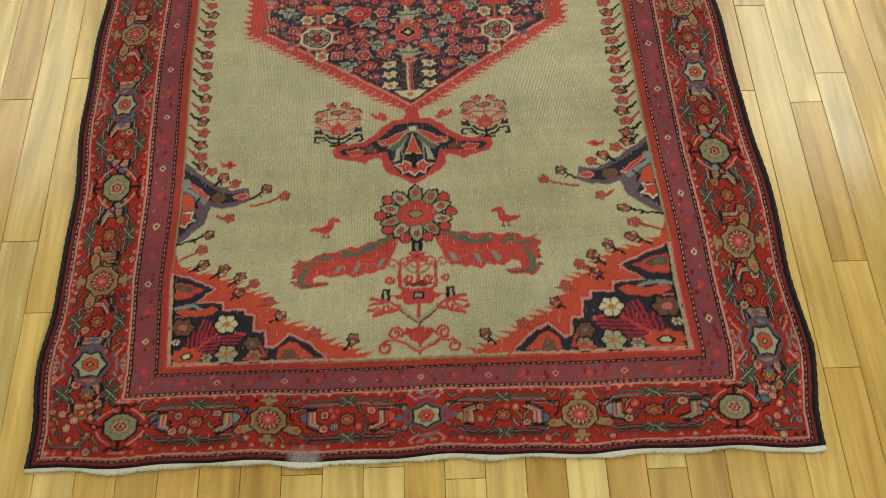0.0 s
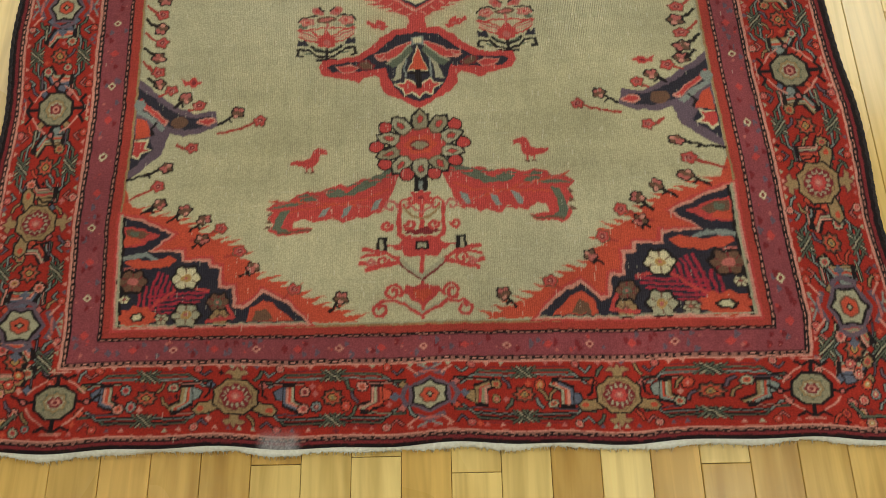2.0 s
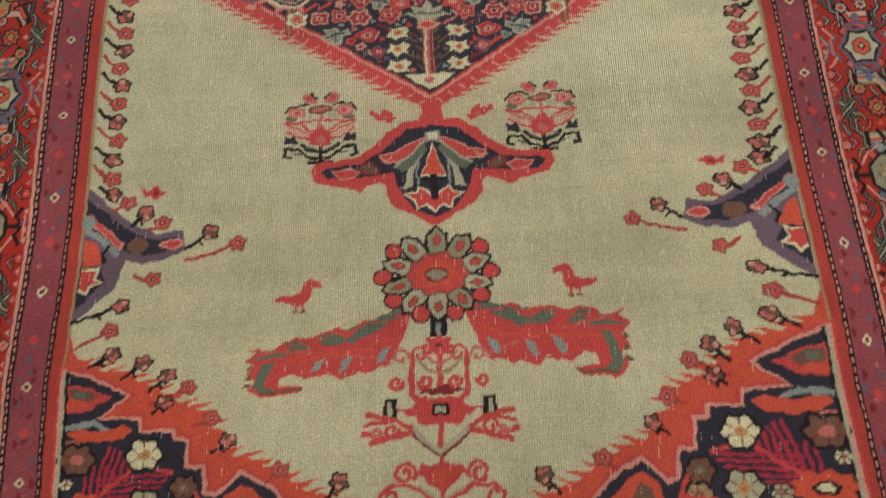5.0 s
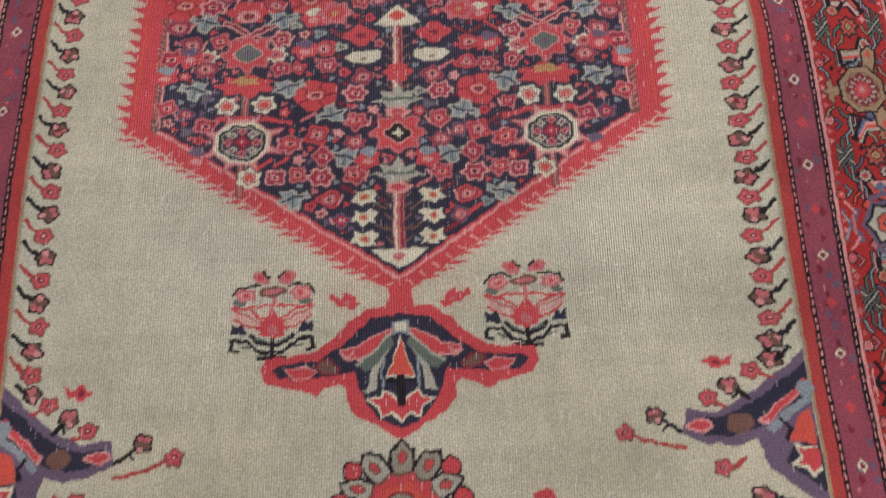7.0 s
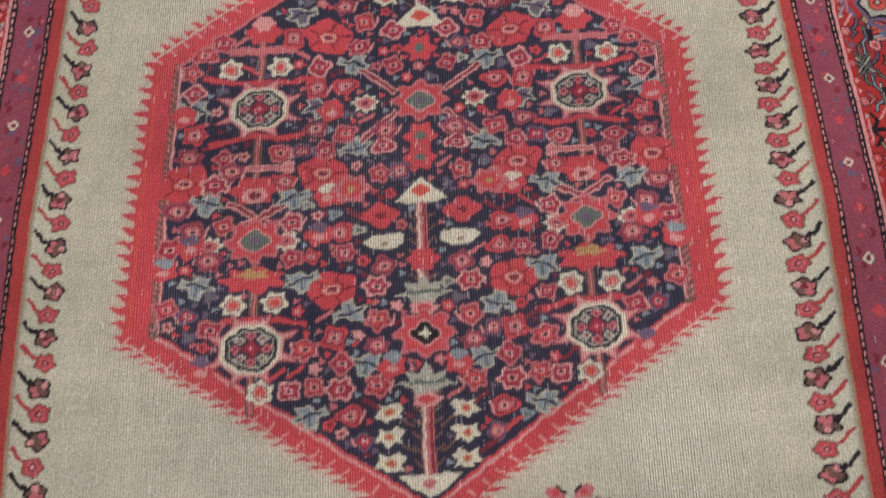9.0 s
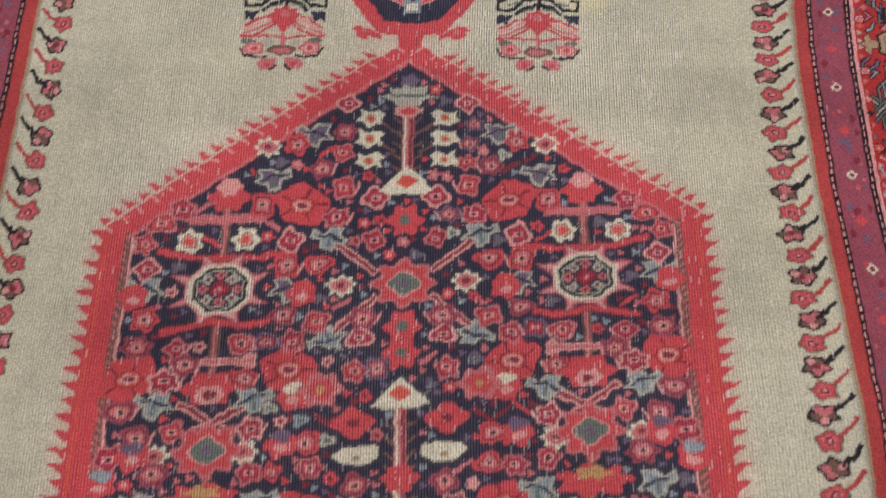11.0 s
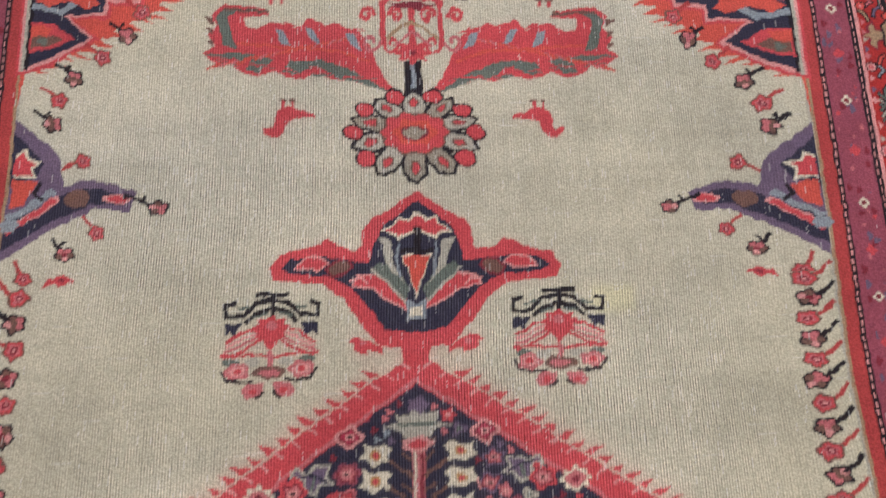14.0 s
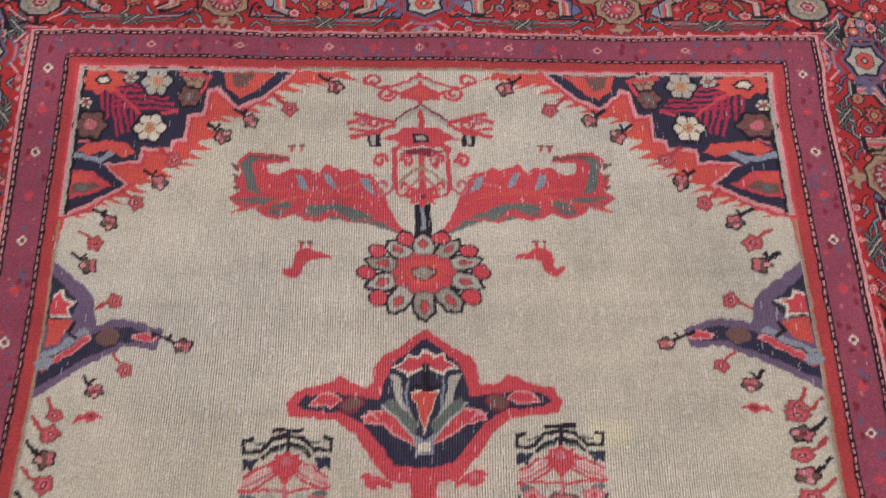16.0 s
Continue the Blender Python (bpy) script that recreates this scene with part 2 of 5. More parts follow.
def grown(pts, k):
    """A closed outline pushed outward by k metres."""
    n, out = len(pts), []
    area = sum(pts[i][0] * pts[(i + 1) % n][1] - pts[(i + 1) % n][0] * pts[i][1] for i in range(n))
    s = 1 if area > 0 else -1
    for i in range(n):
        (xa, ya), (xb, yb), (xc, yc) = pts[i - 1], pts[i], pts[(i + 1) % n]
        d1, d2 = math.hypot(xb - xa, yb - ya) or 1e-9, math.hypot(xc - xb, yc - yb) or 1e-9
        nx, ny = (yb - ya) / d1 + (yc - yb) / d2, -(xb - xa) / d1 - (xc - xb) / d2
        d = max(math.hypot(nx, ny), 0.5)
        out.append((xb + s * k * nx / d * min(1.3, 2 / d), yb + s * k * ny / d * min(1.3, 2 / d)))
    return out


def both(pts):
    """A half outline from the axis to the axis, closed with its mirror half."""
    return list(pts) + [(-a, b) for a, b in reversed(pts)]


# grounds: field, bands and main border, mitred at the corners
FIELD = own("field", 0, "cream wool field with worn vertical ribs")
STRIPE = own("inner_stripe", 0, "plain orange-red stripe round the field")
GUARD = own("guard_band", 0, "plum guard band with tiny specks")
BORDER = own("main_border", 0, "madder-red main border with rosettes and vines")
EDGE = own("outer_guard", 0, "narrow outer guard of dotted lines")
su = np.abs(UU)[None, :] - FW
sv = np.maximum(FB - VV, VV - FT)[:, None] * (HALF - FW) / (FB - V0)
D = np.maximum(su, sv)
ALONG = np.where(su >= sv, VV[:, None] + 0 * su, UU[None, :] + 0 * sv)
for d0, d1, ink, who in ((-9, 0, "cream", FIELD), (0, 0.0025, "grey", STRIPE), (0.0025, 0.006, "tan", STRIPE), (0.006, 0.019, "brick", STRIPE), (0.019, 0.0255, "black", GUARD),
                         (0.0255, 0.062, "plum", GUARD), (0.062, 0.069, "black", GUARD), (0.069, 0.073, "pink", BORDER), (0.073, 0.184, "ground", BORDER),
                         (0.184, 0.1875, "pink", EDGE), (0.1875, 0.194, "black", EDGE), (0.194, 0.199, "wine", EDGE), (0.199, 0.3, "black", EDGE)):
    k = (D >= d0) & (D < d1)
    INK[k], OWN[k] = INKS[ink], who
for d0, ink in ((0.0216, "pink"), (0.0648, "pink"), (0.190, "pink")):
    k = (D >= d0) & (D < d0 + 0.0017) & (np.mod(ALONG, 0.0095) < 0.0058)
    INK[k] = INKS[ink]
rng = random.Random(4)
specks = Pen()
for i in range(900):      # uneven plum
    d = rng.uniform(0.029, 0.059)
    if i % 3:
        u, v = rng.choice((-1, 1)) * (FW + d), rng.uniform(FB - 0.04, FT + 0.04)
    else:
        u, v = rng.uniform(-FW - 0.05, FW + 0.05), rng.choice((FB - d * 0.81, FT + d * 0.81))
    k = max(abs(u) - FW, max(FB - v, v - FT) * 1.24)
    if 0.029 < k < 0.058:
        specks.disc(u, v, rng.uniform(0.003, 0.0036), rng.uniform(0.003, 0.006), rng.choice(("plum", "plum", "violet", "plum", "wine")), 3, 0.2)
for i in range(340):      # little marks in the plum band
    a = rng.uniform(V0, V1)
    d = rng.uniform(0.030, 0.058)
    r = rng.choice((0.0012, 0.0016, 0.0024))
    if i % 3:
        u, v = rng.choice((-1, 1)) * (FW + d), a
    else:
        u, v = rng.uniform(-0.48, 0.48), rng.choice((FB - d * 0.81, FT + d * 0.81))
    if max(abs(u) - FW, max(FB - v, v - FT) * 1.24) < 0.060 and max(abs(u) - FW, max(FB - v, v - FT) * 1.24) > 0.027:
        specks.disc(u, v, r, r, rng.choice(("rose", "rose", "red", "red", "violet", "rose")))
for s in (-1, 1):
    for k in range(32):
        v = -0.005 + k * 0.0567
        specks.disc(s * (FW + 0.044), v, 0.0055, 0.0055, "ivory" if k % 2 else "red", 4, 0.15)
        specks.disc(s * (FW + 0.044), v, 0.003, 0.003, "wine" if k % 2 else "red")
    for k in range(15):
        u, v = -0.40 + k * 0.0571, (FB - 0.036) if s < 0 else (FT + 0.036)
        specks.disc(u, v, 0.0055, 0.0045, "pink" if k % 2 else "red", 4, 0.15)
        specks.disc(u, v, 0.0028, 0.0025, "wine" if k % 2 else "red")


# ---- border motifs, along a and outward b ----
def side_place(side, at):
    if side in ("left", "right"):
        s = -1 if side == "left" else 1
        return lambda a, b: (s * (FW + 0.1285 + b), at + a)
    if side == "bottom":
        return lambda a, b: (at + a, FB - (0.1285 + b) * 0.806)
    return lambda a, b: (at + a, FT + (0.1285 + b) * 0.806)


def star_hexagon(p):
    for s in (-1, 1):
        p.line([(-0.018, s * 0.034), (0, s * 0.043), (0.018, s * 0.034)], 0.0075, "violet")
        p.line([(-0.012, s * 0.040), (0.012, s * 0.040)], 0.0035, "rose")
        p.line([(s * 0.031, -0.016), (s * 0.038, 0), (s * 0.031, 0.016)], 0.0065, "violet")
        p.disc(s * 0.047, 0, 0.006, 0.006, "blue", 4, 0.2)
        for q in (-1, 1):
            p.line([(q * 0.016, s * 0.036), (q * 0.030, s * 0.048)], 0.003, "pink")
            p.line([(q * 0.004, s * 0.046), (q * 0.016, s * 0.052)], 0.003, "slate")
    p.star(0, 0, 6, 0.0325, 0.0315, "violet", 1.0, math.pi / 2)
    p.star(0, 0, 6, 0.0285, 0.0275, "black", 0.92, math.pi / 2)
    p.star(0, 0, 6, 0.0245, 0.0235, "grey", 0.88, math.pi / 2)
    p.disc(0, 0, 0.0135, 0.0130, "brown", 6, 0.06)
    p.disc(0, 0, 0.0110, 0.0105, "orange", 6, 0.08)
    p.disc(0, 0, 0.0050, 0.0050, "black", 4, 0.2)
    p.disc(0, 0, 0.0028, 0.0028, "grey")


def tan_rosette(p):
    for s in (-1, 1):
        top = [(-0.005, s * 0.026), (0.005, s * 0.026), (0.006, s * 0.038), (0.016, s * 0.040), (0.010, s * 0.046), (0.004, s * 0.044), (0.0, s * 0.052), (-0.004, s * 0.044), (-0.010, s * 0.046), (-0.016, s * 0.040), (-0.006, s * 0.038)]
        p.poly(grown(top, 0.0024), "wine")
        p.poly(top, "tan")
        arm = [(s * 0.024, 0.004), (s * 0.036, 0.010), (s * 0.048, 0.010), (s * 0.056, 0.020), (s * 0.050, 0.028), (s * 0.038, 0.026), (s * 0.022, 0.020)]
        p.poly(grown(arm, 0.0026), "black")
        p.poly(arm, "tan")
        p.disc(s * 0.046, 0.019, 0.005, 0.004, "orange")
        p.line([(s * 0.034, -0.022), (s * 0.036, -0.004), (s * 0.042, 0.002)], 0.0034, "black")
    p.star(0, 0, 8, 0.0345, 0.0340, "black", 0.96, math.pi / 8)
    p.star(0, 0, 8, 0.0315, 0.0310, "tan", 0.96, math.pi / 8)
    p.star(0, 0, 8, 0.0255, 0.0250, "brown", 0.96, math.pi / 8)
    p.star(0, 0, 8, 0.0240, 0.0235, "tan", 0.96, math.pi / 8)
    p.disc(0, 0, 0.0210, 0.0210, "wine", 8, 0.05)
    p.star(0, 0, 14, 0.0195, 0.0195, "grey", 0.70)
    p.disc(0, 0, 0.0135, 0.0135, "wine", 12, 0.14)
    p.disc(0, 0, 0.0110, 0.0110, "red", 8, 0.1)
    p.disc(0, 0, 0.0060, 0.0060, "rose", 6, 0.15)
    p.disc(0, 0, 0.003, 0.003, "pink")


def grey_octagon(p):
    for s in (-1, 1):
        p.line([(0, s * 0.026), (0, s * 0.048)], 0.006, "black")
        p.line([(-0.022, s * 0.046), (-0.012, s * 0.039), (0, s * 0.048), (0.012, s * 0.039), (0.022, s * 0.046)], 0.0045, "black")
        p.line([(-0.014, s * 0.050), (0.014, s * 0.050)], 0.002, "pink")
        p.line([(s * 0.030, 0), (s * 0.042, 0.004), (s * 0.058, -0.008)], 0.005, "black")
        p.disc(s * 0.042, 0.002, 0.0062, 0.0062, "black")
        p.disc(s * 0.042, 0.002, 0.0032, 0.0032, "rose")
        for q in (-1, 1):
            p.line([(s * 0.038, q * 0.012), (s * 0.030, q * 0.024), (s * 0.014, q * 0.036)], 0.0026, "pink")
    p.star(0, 0, 8, 0.0315, 0.0315, "black", 1.0, math.pi / 8)
    p.star(0, 0, 8, 0.0268, 0.0268, "stone", 1.0, math.pi / 8)
    p.star(0, 0, 8, 0.0205, 0.0205, "green", 0.8)
    p.star(0, 0, 8, 0.0175, 0.0175, "tan", 0.9)
    p.disc(0, 0, 0.0120, 0.0120, "grey", 8, 0.1)
    p.disc(0, 0, 0.0095, 0.0095, "wine", 6, 0.1)
    p.disc(0, 0, 0.0060, 0.0060, "pink")
    p.disc(0, 0, 0.0032, 0.0032, "wine")


def small_flower(p, a, b, r, outer, inner, core="ivory"):
    p.disc(a, b, r * 1.32, r * 1.32, "black", 8, 0.05)
    p.disc(a, b, r, r, outer, 8, 0.14)
    p.disc(a, b, r * 0.6, r * 0.6, inner, 6, 0.1)
    p.disc(a, b, r * 0.28, r * 0.28, core)


def bent_leaf(p, a, b, s, q, scheme):
    """Striped leaf folded like a flag, outlined in black, with a notched end."""
    bend = lambda o: [(a + s * (-0.020 + o), b - q * 0.017), (a + s * (-0.004 + o), b - q * 0.008), (a + s * (-0.004 + o), b + q * 0.016)]
    p.line(bend(0.006), 0.0185, "black")
    for i, ink in enumerate(scheme):
        p.line(bend(i * 0.0039), 0.0036, ink)
    end = [(a + s * 0.010, b + q * 0.018), (a + s * 0.022, b + q * 0.010), (a + s * 0.018, b - q * 0.002), (a + s * 0.011, b - q * 0.004)]
    p.poly(grown(end, 0.0022), "black")
    p.poly(end, scheme[-1])


def hatch_knot(p, a, b):
    """Two bundles of vine that cross in small pale steps."""
    for s in (-1, 1):
        for o in (-0.0065, 0.0, 0.0065):
            run = [(a - s * 0.010 + o, b - 0.0095), (a + s * 0.010 + o, b + 0.0095)]
            p.line(run, 0.0042, "black")
            p.line(run, 0.0019, "green" if o else "grey")


def vine_field(p, L, seed):
    """The ground between two large motifs whose centres lie L apart."""
    r = random.Random(seed)
    h = L / 2
    for s in (-1, 1):
        for q in (-1, 1):
            level = 0.041 if q > 0 else 0.039
            for lower, ink in ((0.0, "green"), (0.0075, "slate")):
                v = level - lower
                run = [(s * 0.006, q * v), (s * (h - 0.066 + lower), q * v), (s * (h - 0.052 + lower), q * (v - 0.013)), (s * (h - 0.034), q * (v - 0.013))]
                p.line(run, 0.0056, "black")
                p.line(run, 0.0021, ink)
            p.line([(s * 0.020, q * (level + 0.0065)), (s * (h - 0.072), q * (level + 0.0065))], 0.0026, "wine")
            # short pale bars and hooks beside the vine
            p.line([(s * (h * 0.30), q * (level - 0.015)), (s * (h * 0.62), q * (level - 0.015))], 0.0044, "black")
            p.line([(s * (h * 0.31), q * (level - 0.015)), (s * (h * 0.61), q * (level - 0.015))], 0.0018, r.choice(("grey", "pink", "violet")))
            hook = [(s * (h - 0.050), q * (level + 0.004)), (s * (h - 0.043), q * (level - 0.003)), (s * (h - 0.036), q * (level + 0.006))]
            p.line(hook, 0.0052, "black")
            p.line(hook, 0.0020, r.choice(("violet", "rose", "slate")))
    for q in (-1, 1):
        hatch_knot(p, 0, q * 0.037)
    schemes = (("pink", "grey", "wine", "orange"), ("grey", "orange", "pink", "blue"), ("pink", "stone", "red", "tan"), ("tan", "grey", "orange", "slate"))
    turn = r.choice((-1, 1))
    for s in (-1, 1):
        bent_leaf(p, s * (h * 0.44), 0.001 * s, s, turn, r.choice(schemes))
    p.star(0, 0, 8, 0.0175, 0.0165, "black", 0.80)
    p.star(0, 0, 8, 0.0150, 0.0140, "brown", 0.72)
    p.star(0, 0, 8, 0.0120, 0.0110, "orange", 0.72)
    p.disc(0, 0, 0.0068, 0.0062, "black", 4, 0.1)
    p.disc(0, 0, 0.0048, 0.0044, "gold", 4, 0.1)
    p.disc(0, 0, 0.0020, 0.0020, "green")
    for s in (-1, 1):
        for q in (-1, 1):
            if s * q == turn:
                small_flower(p, s * (h * 0.30), q * 0.017, 0.0068, r.choice(("grey", "pink", "tan")), r.choice(("red", "orange")), "brown")
            p.disc(s * (h * 0.72), q * 0.020, 0.0072, 0.0066, "black", 4, 0.15)
            p.disc(s * (h * 0.72), q * 0.020, 0.0050, 0.0046, r.choice(("orange", "rose", "blue", "tan")), 4, 0.2)
            small_flower(p, s * (h * 0.56), q * 0.0495, 0.0050, r.choice(("orange", "rose", "pink")), "red", "pink")
            for k in (0.24, 0.40, 0.80, 0.94):
                p.poly([(s * (h * k) - 0.004, q * 0.0535), (s * (h * k) + 0.004, q * 0.0535), (s * (h * k), q * 0.0475)], r.choice(("pink", "grey", "rose", "violet")))


KINDS = {"star": (star_hexagon, "pale hexagon star rosette on violet"), "tan": (tan_rosette, "tan lobed rosette with a red heart"), "oct": (grey_octagon, "grey octagon rosette outlined in black")}


def border_run(side, row, seed):
    spots = [a for a, _ in row]
    for i, (a0, a1) in enumerate(zip(spots, spots[1:])):
        vine_field(Pen(side_place(side, (a0 + a1) / 2)), a1 - a0, seed + i)
    for a, kind in row:
        fn, text = KINDS[kind]
        if kind == "oct" and side in ("left", "right") and (a < -0.05 or a > 1.8):
            continue
        fn(Pen(side_place(side, a), own("border_rosette", BORDER, text)))


CLO, CHI = -0.0976, FT + 0.1036
LADDER = [(CLO, "oct"), (0.012, "star"), (0.178, "tan"), (0.358, "oct"), (0.54, "star"), (0.715, "tan"), (0.885, "oct"),
          (1.065, "star"), (1.25, "tan"), (1.43, "oct"), (1.605, "tan"), (1.775, "star"), (CHI, "oct")]
border_run("left", LADDER, 10)
border_run("right", LADDER, 40)
SPAN = [(-0.495, "oct"), (-0.252, "tan"), (0.008, "star"), (0.262, "tan"), (0.495, "oct")]
ROW = [(a, k) for a, k in SPAN]
border_run("bottom", ROW, 70)
border_run("top", ROW, 90)
for s in (-1, 1):      # outer corners beyond the last octagon
    for v, up in ((CLO, -1), (CHI, 1)):
        p = Pen()
        for k in range(7):
            small_flower(p, s * (0.548 + 0.011 * (k % 4)), v + up * (-0.035 + 0.013 * k), 0.0062, rng.choice(("orange", "pink", "slate", "rose")), rng.choice(("red", "gold")))
        p.line([(s * 0.545, v + up * 0.018), (s * 0.56, v + up * 0.034), (s * 0.60, v + up * 0.034)], 0.006, "black")
        p.line([(s * 0.545, v + up * 0.018), (s * 0.56, v + up * 0.034), (s * 0.60, v + up * 0.034)], 0.003, "green")


def scatter(ink, radius, tries, seed, draw, lo, hi):
    """Small shapes wherever the ground still lies bare for that radius."""
    r, k = random.Random(seed), int(radius / CV)
    for _ in range(tries):
        u, v = r.uniform(-lo, lo), r.uniform(hi[0], hi[1])
        c, q = int((u + HALF) / CU), int((v - V0) / CV)
        if k <= c < NC - k and k <= q < NR - k and (INK[q - k:q + k + 1, c - k:c + k + 1] == INKS[ink]).all():
            draw(r, u, v)


def border_filler(r, u, v):
    small_flower(Pen(), u, v, r.uniform(0.0046, 0.0066), r.choice(("pink", "rose", "tan", "slate", "orange", "grey")), r.choice(("red", "wine", "gold")), r.choice(("pink", "wine")))


def border_hook(r, u, v):
    w, h = r.choice((-1, 1)) * 0.006, r.choice((-1, 1)) * 0.006
    for width, ink in ((0.006, "black"), (0.0026, r.choice(("green", "slate", "tan", "violet", "orange")))):
        Pen().line([(u - w, v - h), (u, v - h * 0.2), (u + w * 0.4, v + h)], width, ink)


scatter("ground", 0.0088, 45000, 5, border_filler, HALF, (V0, V1))
scatter("ground", 0.0058, 60000, 6, border_hook, HALF, (V0, V1))
scatter("ground", 0.0048, 30000, 7, lambda r, u, v: Pen().disc(u, v, 0.0036, 0.0036, r.choice(("black", "wine", "pink", "rose", "violet", "orange")), 4, 0.3), HALF, (V0, V1))


# ---- field motifs: drawn for one quarter, mirrored to the others ----
SUM = FB + FT


# heights of the lower design and where the weaver set the same points in the upper half
EDGEWISE = ([0.006, 0.10, 0.226, 0.24, 0.284, 0.336, 0.40, 0.44], [1.752, 1.648, 1.512, 1.500, 1.456, 1.408, 1.352, 1.32])
STEMWISE = ([0.006, 0.07, 0.114, 0.135, 0.185, 0.196, 0.2155, 0.27, 0.323], [1.752, 1.700, 1.657, 1.640, 1.580, 1.570, 1.534, 1.488, 1.437])
PENDWISE = ([0.326, 0.347, 0.374, 0.386, 0.402, 0.415, 0.431, 0.45, 0.467, 0.48, 0.528], [1.428, 1.400, 1.376, 1.360, 1.345, 1.330, 1.312, 1.283, 1.254, 1.246, 1.20])
WINGWISE = ([0.139, 0.166, 0.198, 0.225, 0.264], [1.640, 1.612, 1.578, 1.549, 1.530])
BIRDWISE = ([0.234, 0.254, 0.274], [1.524, 1.503, 1.482])
VASEWISE = ([0.415, 0.514], [1.316, 1.206])
TINYWISE = ([0.46, 0.49], [1.272, 1.242])


def quarter(s, up, rule=EDGEWISE, turned=0.0):
    if not up:
        if rule is WINGWISE and s < 0:      # the left leaf hangs lower
            return lambda a, b: (-a, 0.13 + (b - 0.13) * (1 - 1.1 * a))
        return lambda a, b: (s * a, b)
    x, y = np.array(rule[0]), np.array(rule[1])

    def put(a, b):
        k = min(max(int(np.searchsorted(x, b)), 1), len(x) - 1)
        v = y[k - 1] + (b - x[k - 1]) * (y[k] - y[k - 1]) / (x[k] - x[k - 1])
        return s * (turned - a if turned else a), v
    return put


def teeth(p, path, depth, pitch, lean, ink):
    """A saw edge along a path; lean tips the teeth along a given way."""
    for (a0, b0), (a1, b1) in zip(path, path[1:]):
        d = math.hypot(a1 - a0, b1 - b0)
        n = max(1, int(round(d / pitch)))
        for i in range(n):
            q0, q1 = (i - 0.10) / n, (i + 0.62) / n
            am, bm_ = a0 + (a1 - a0) * (i + 0.5) / n, b0 + (b1 - b0) * (i + 0.5) / n
            k = depth * (0.8 + 0.4 * ((i * 7) % 5) / 4)
            p.poly([(a0 + (a1 - a0) * q0, b0 + (b1 - b0) * q0), (a0 + (a1 - a0) * q1, b0 + (b1 - b0) * q1), (am + lean[0] * k, bm_ + lean[1] * k)], ink)


def sprig(p, a, b, fa, fb, dark, r=0.0088):
    """A flower head at (a, b) on a thin stem from (fa, fb)."""
    p.line([(fa, fb), ((a + fa) / 2 + 0.002, (b + fb) / 2 - 0.002), (a, b)], 0.0042, "black" if dark else "brick")
    if dark:
        k = int(abs(b) * 997 + a * 311)
        p.disc(a, b, r * 1.22, r * 1.08, "black", 5, 0.13, k)
        for i in range(5):      # petals
            t = (2 * math.pi * i - k) / 5
            p.disc(a + r * 0.66 * math.cos(t), b + r * 0.58 * math.sin(t), r * 0.40, r * 0.35, ("rose", "brown", "pink", "brown", "rose")[(i + k) % 5])
        p.disc(a, b, r * 0.34, r * 0.30, ("wine", "brown", "rose")[k % 3])
        p.line([((a + fa) / 2, (b + fb) / 2), ((a + fa) / 2 - 0.005, (b + fb) / 2 - 0.006)], 0.0036, "black")
    else:
        p.disc(a, b, r * 1.16, r * 1.02, "brown", 5, 0.13, b * 997)
        p.disc(a, b, r * 0.94, r * 0.82, "red", 5, 0.14, b * 997)
        p.disc(a, b, r * 0.62, r * 0.54, "rose", 5, 0.2, b * 997)
        p.disc(a, b, r * 0.42, r * 0.36, "wine")
        p.disc(a, b, r * 0.18, r * 0.16, "pink")


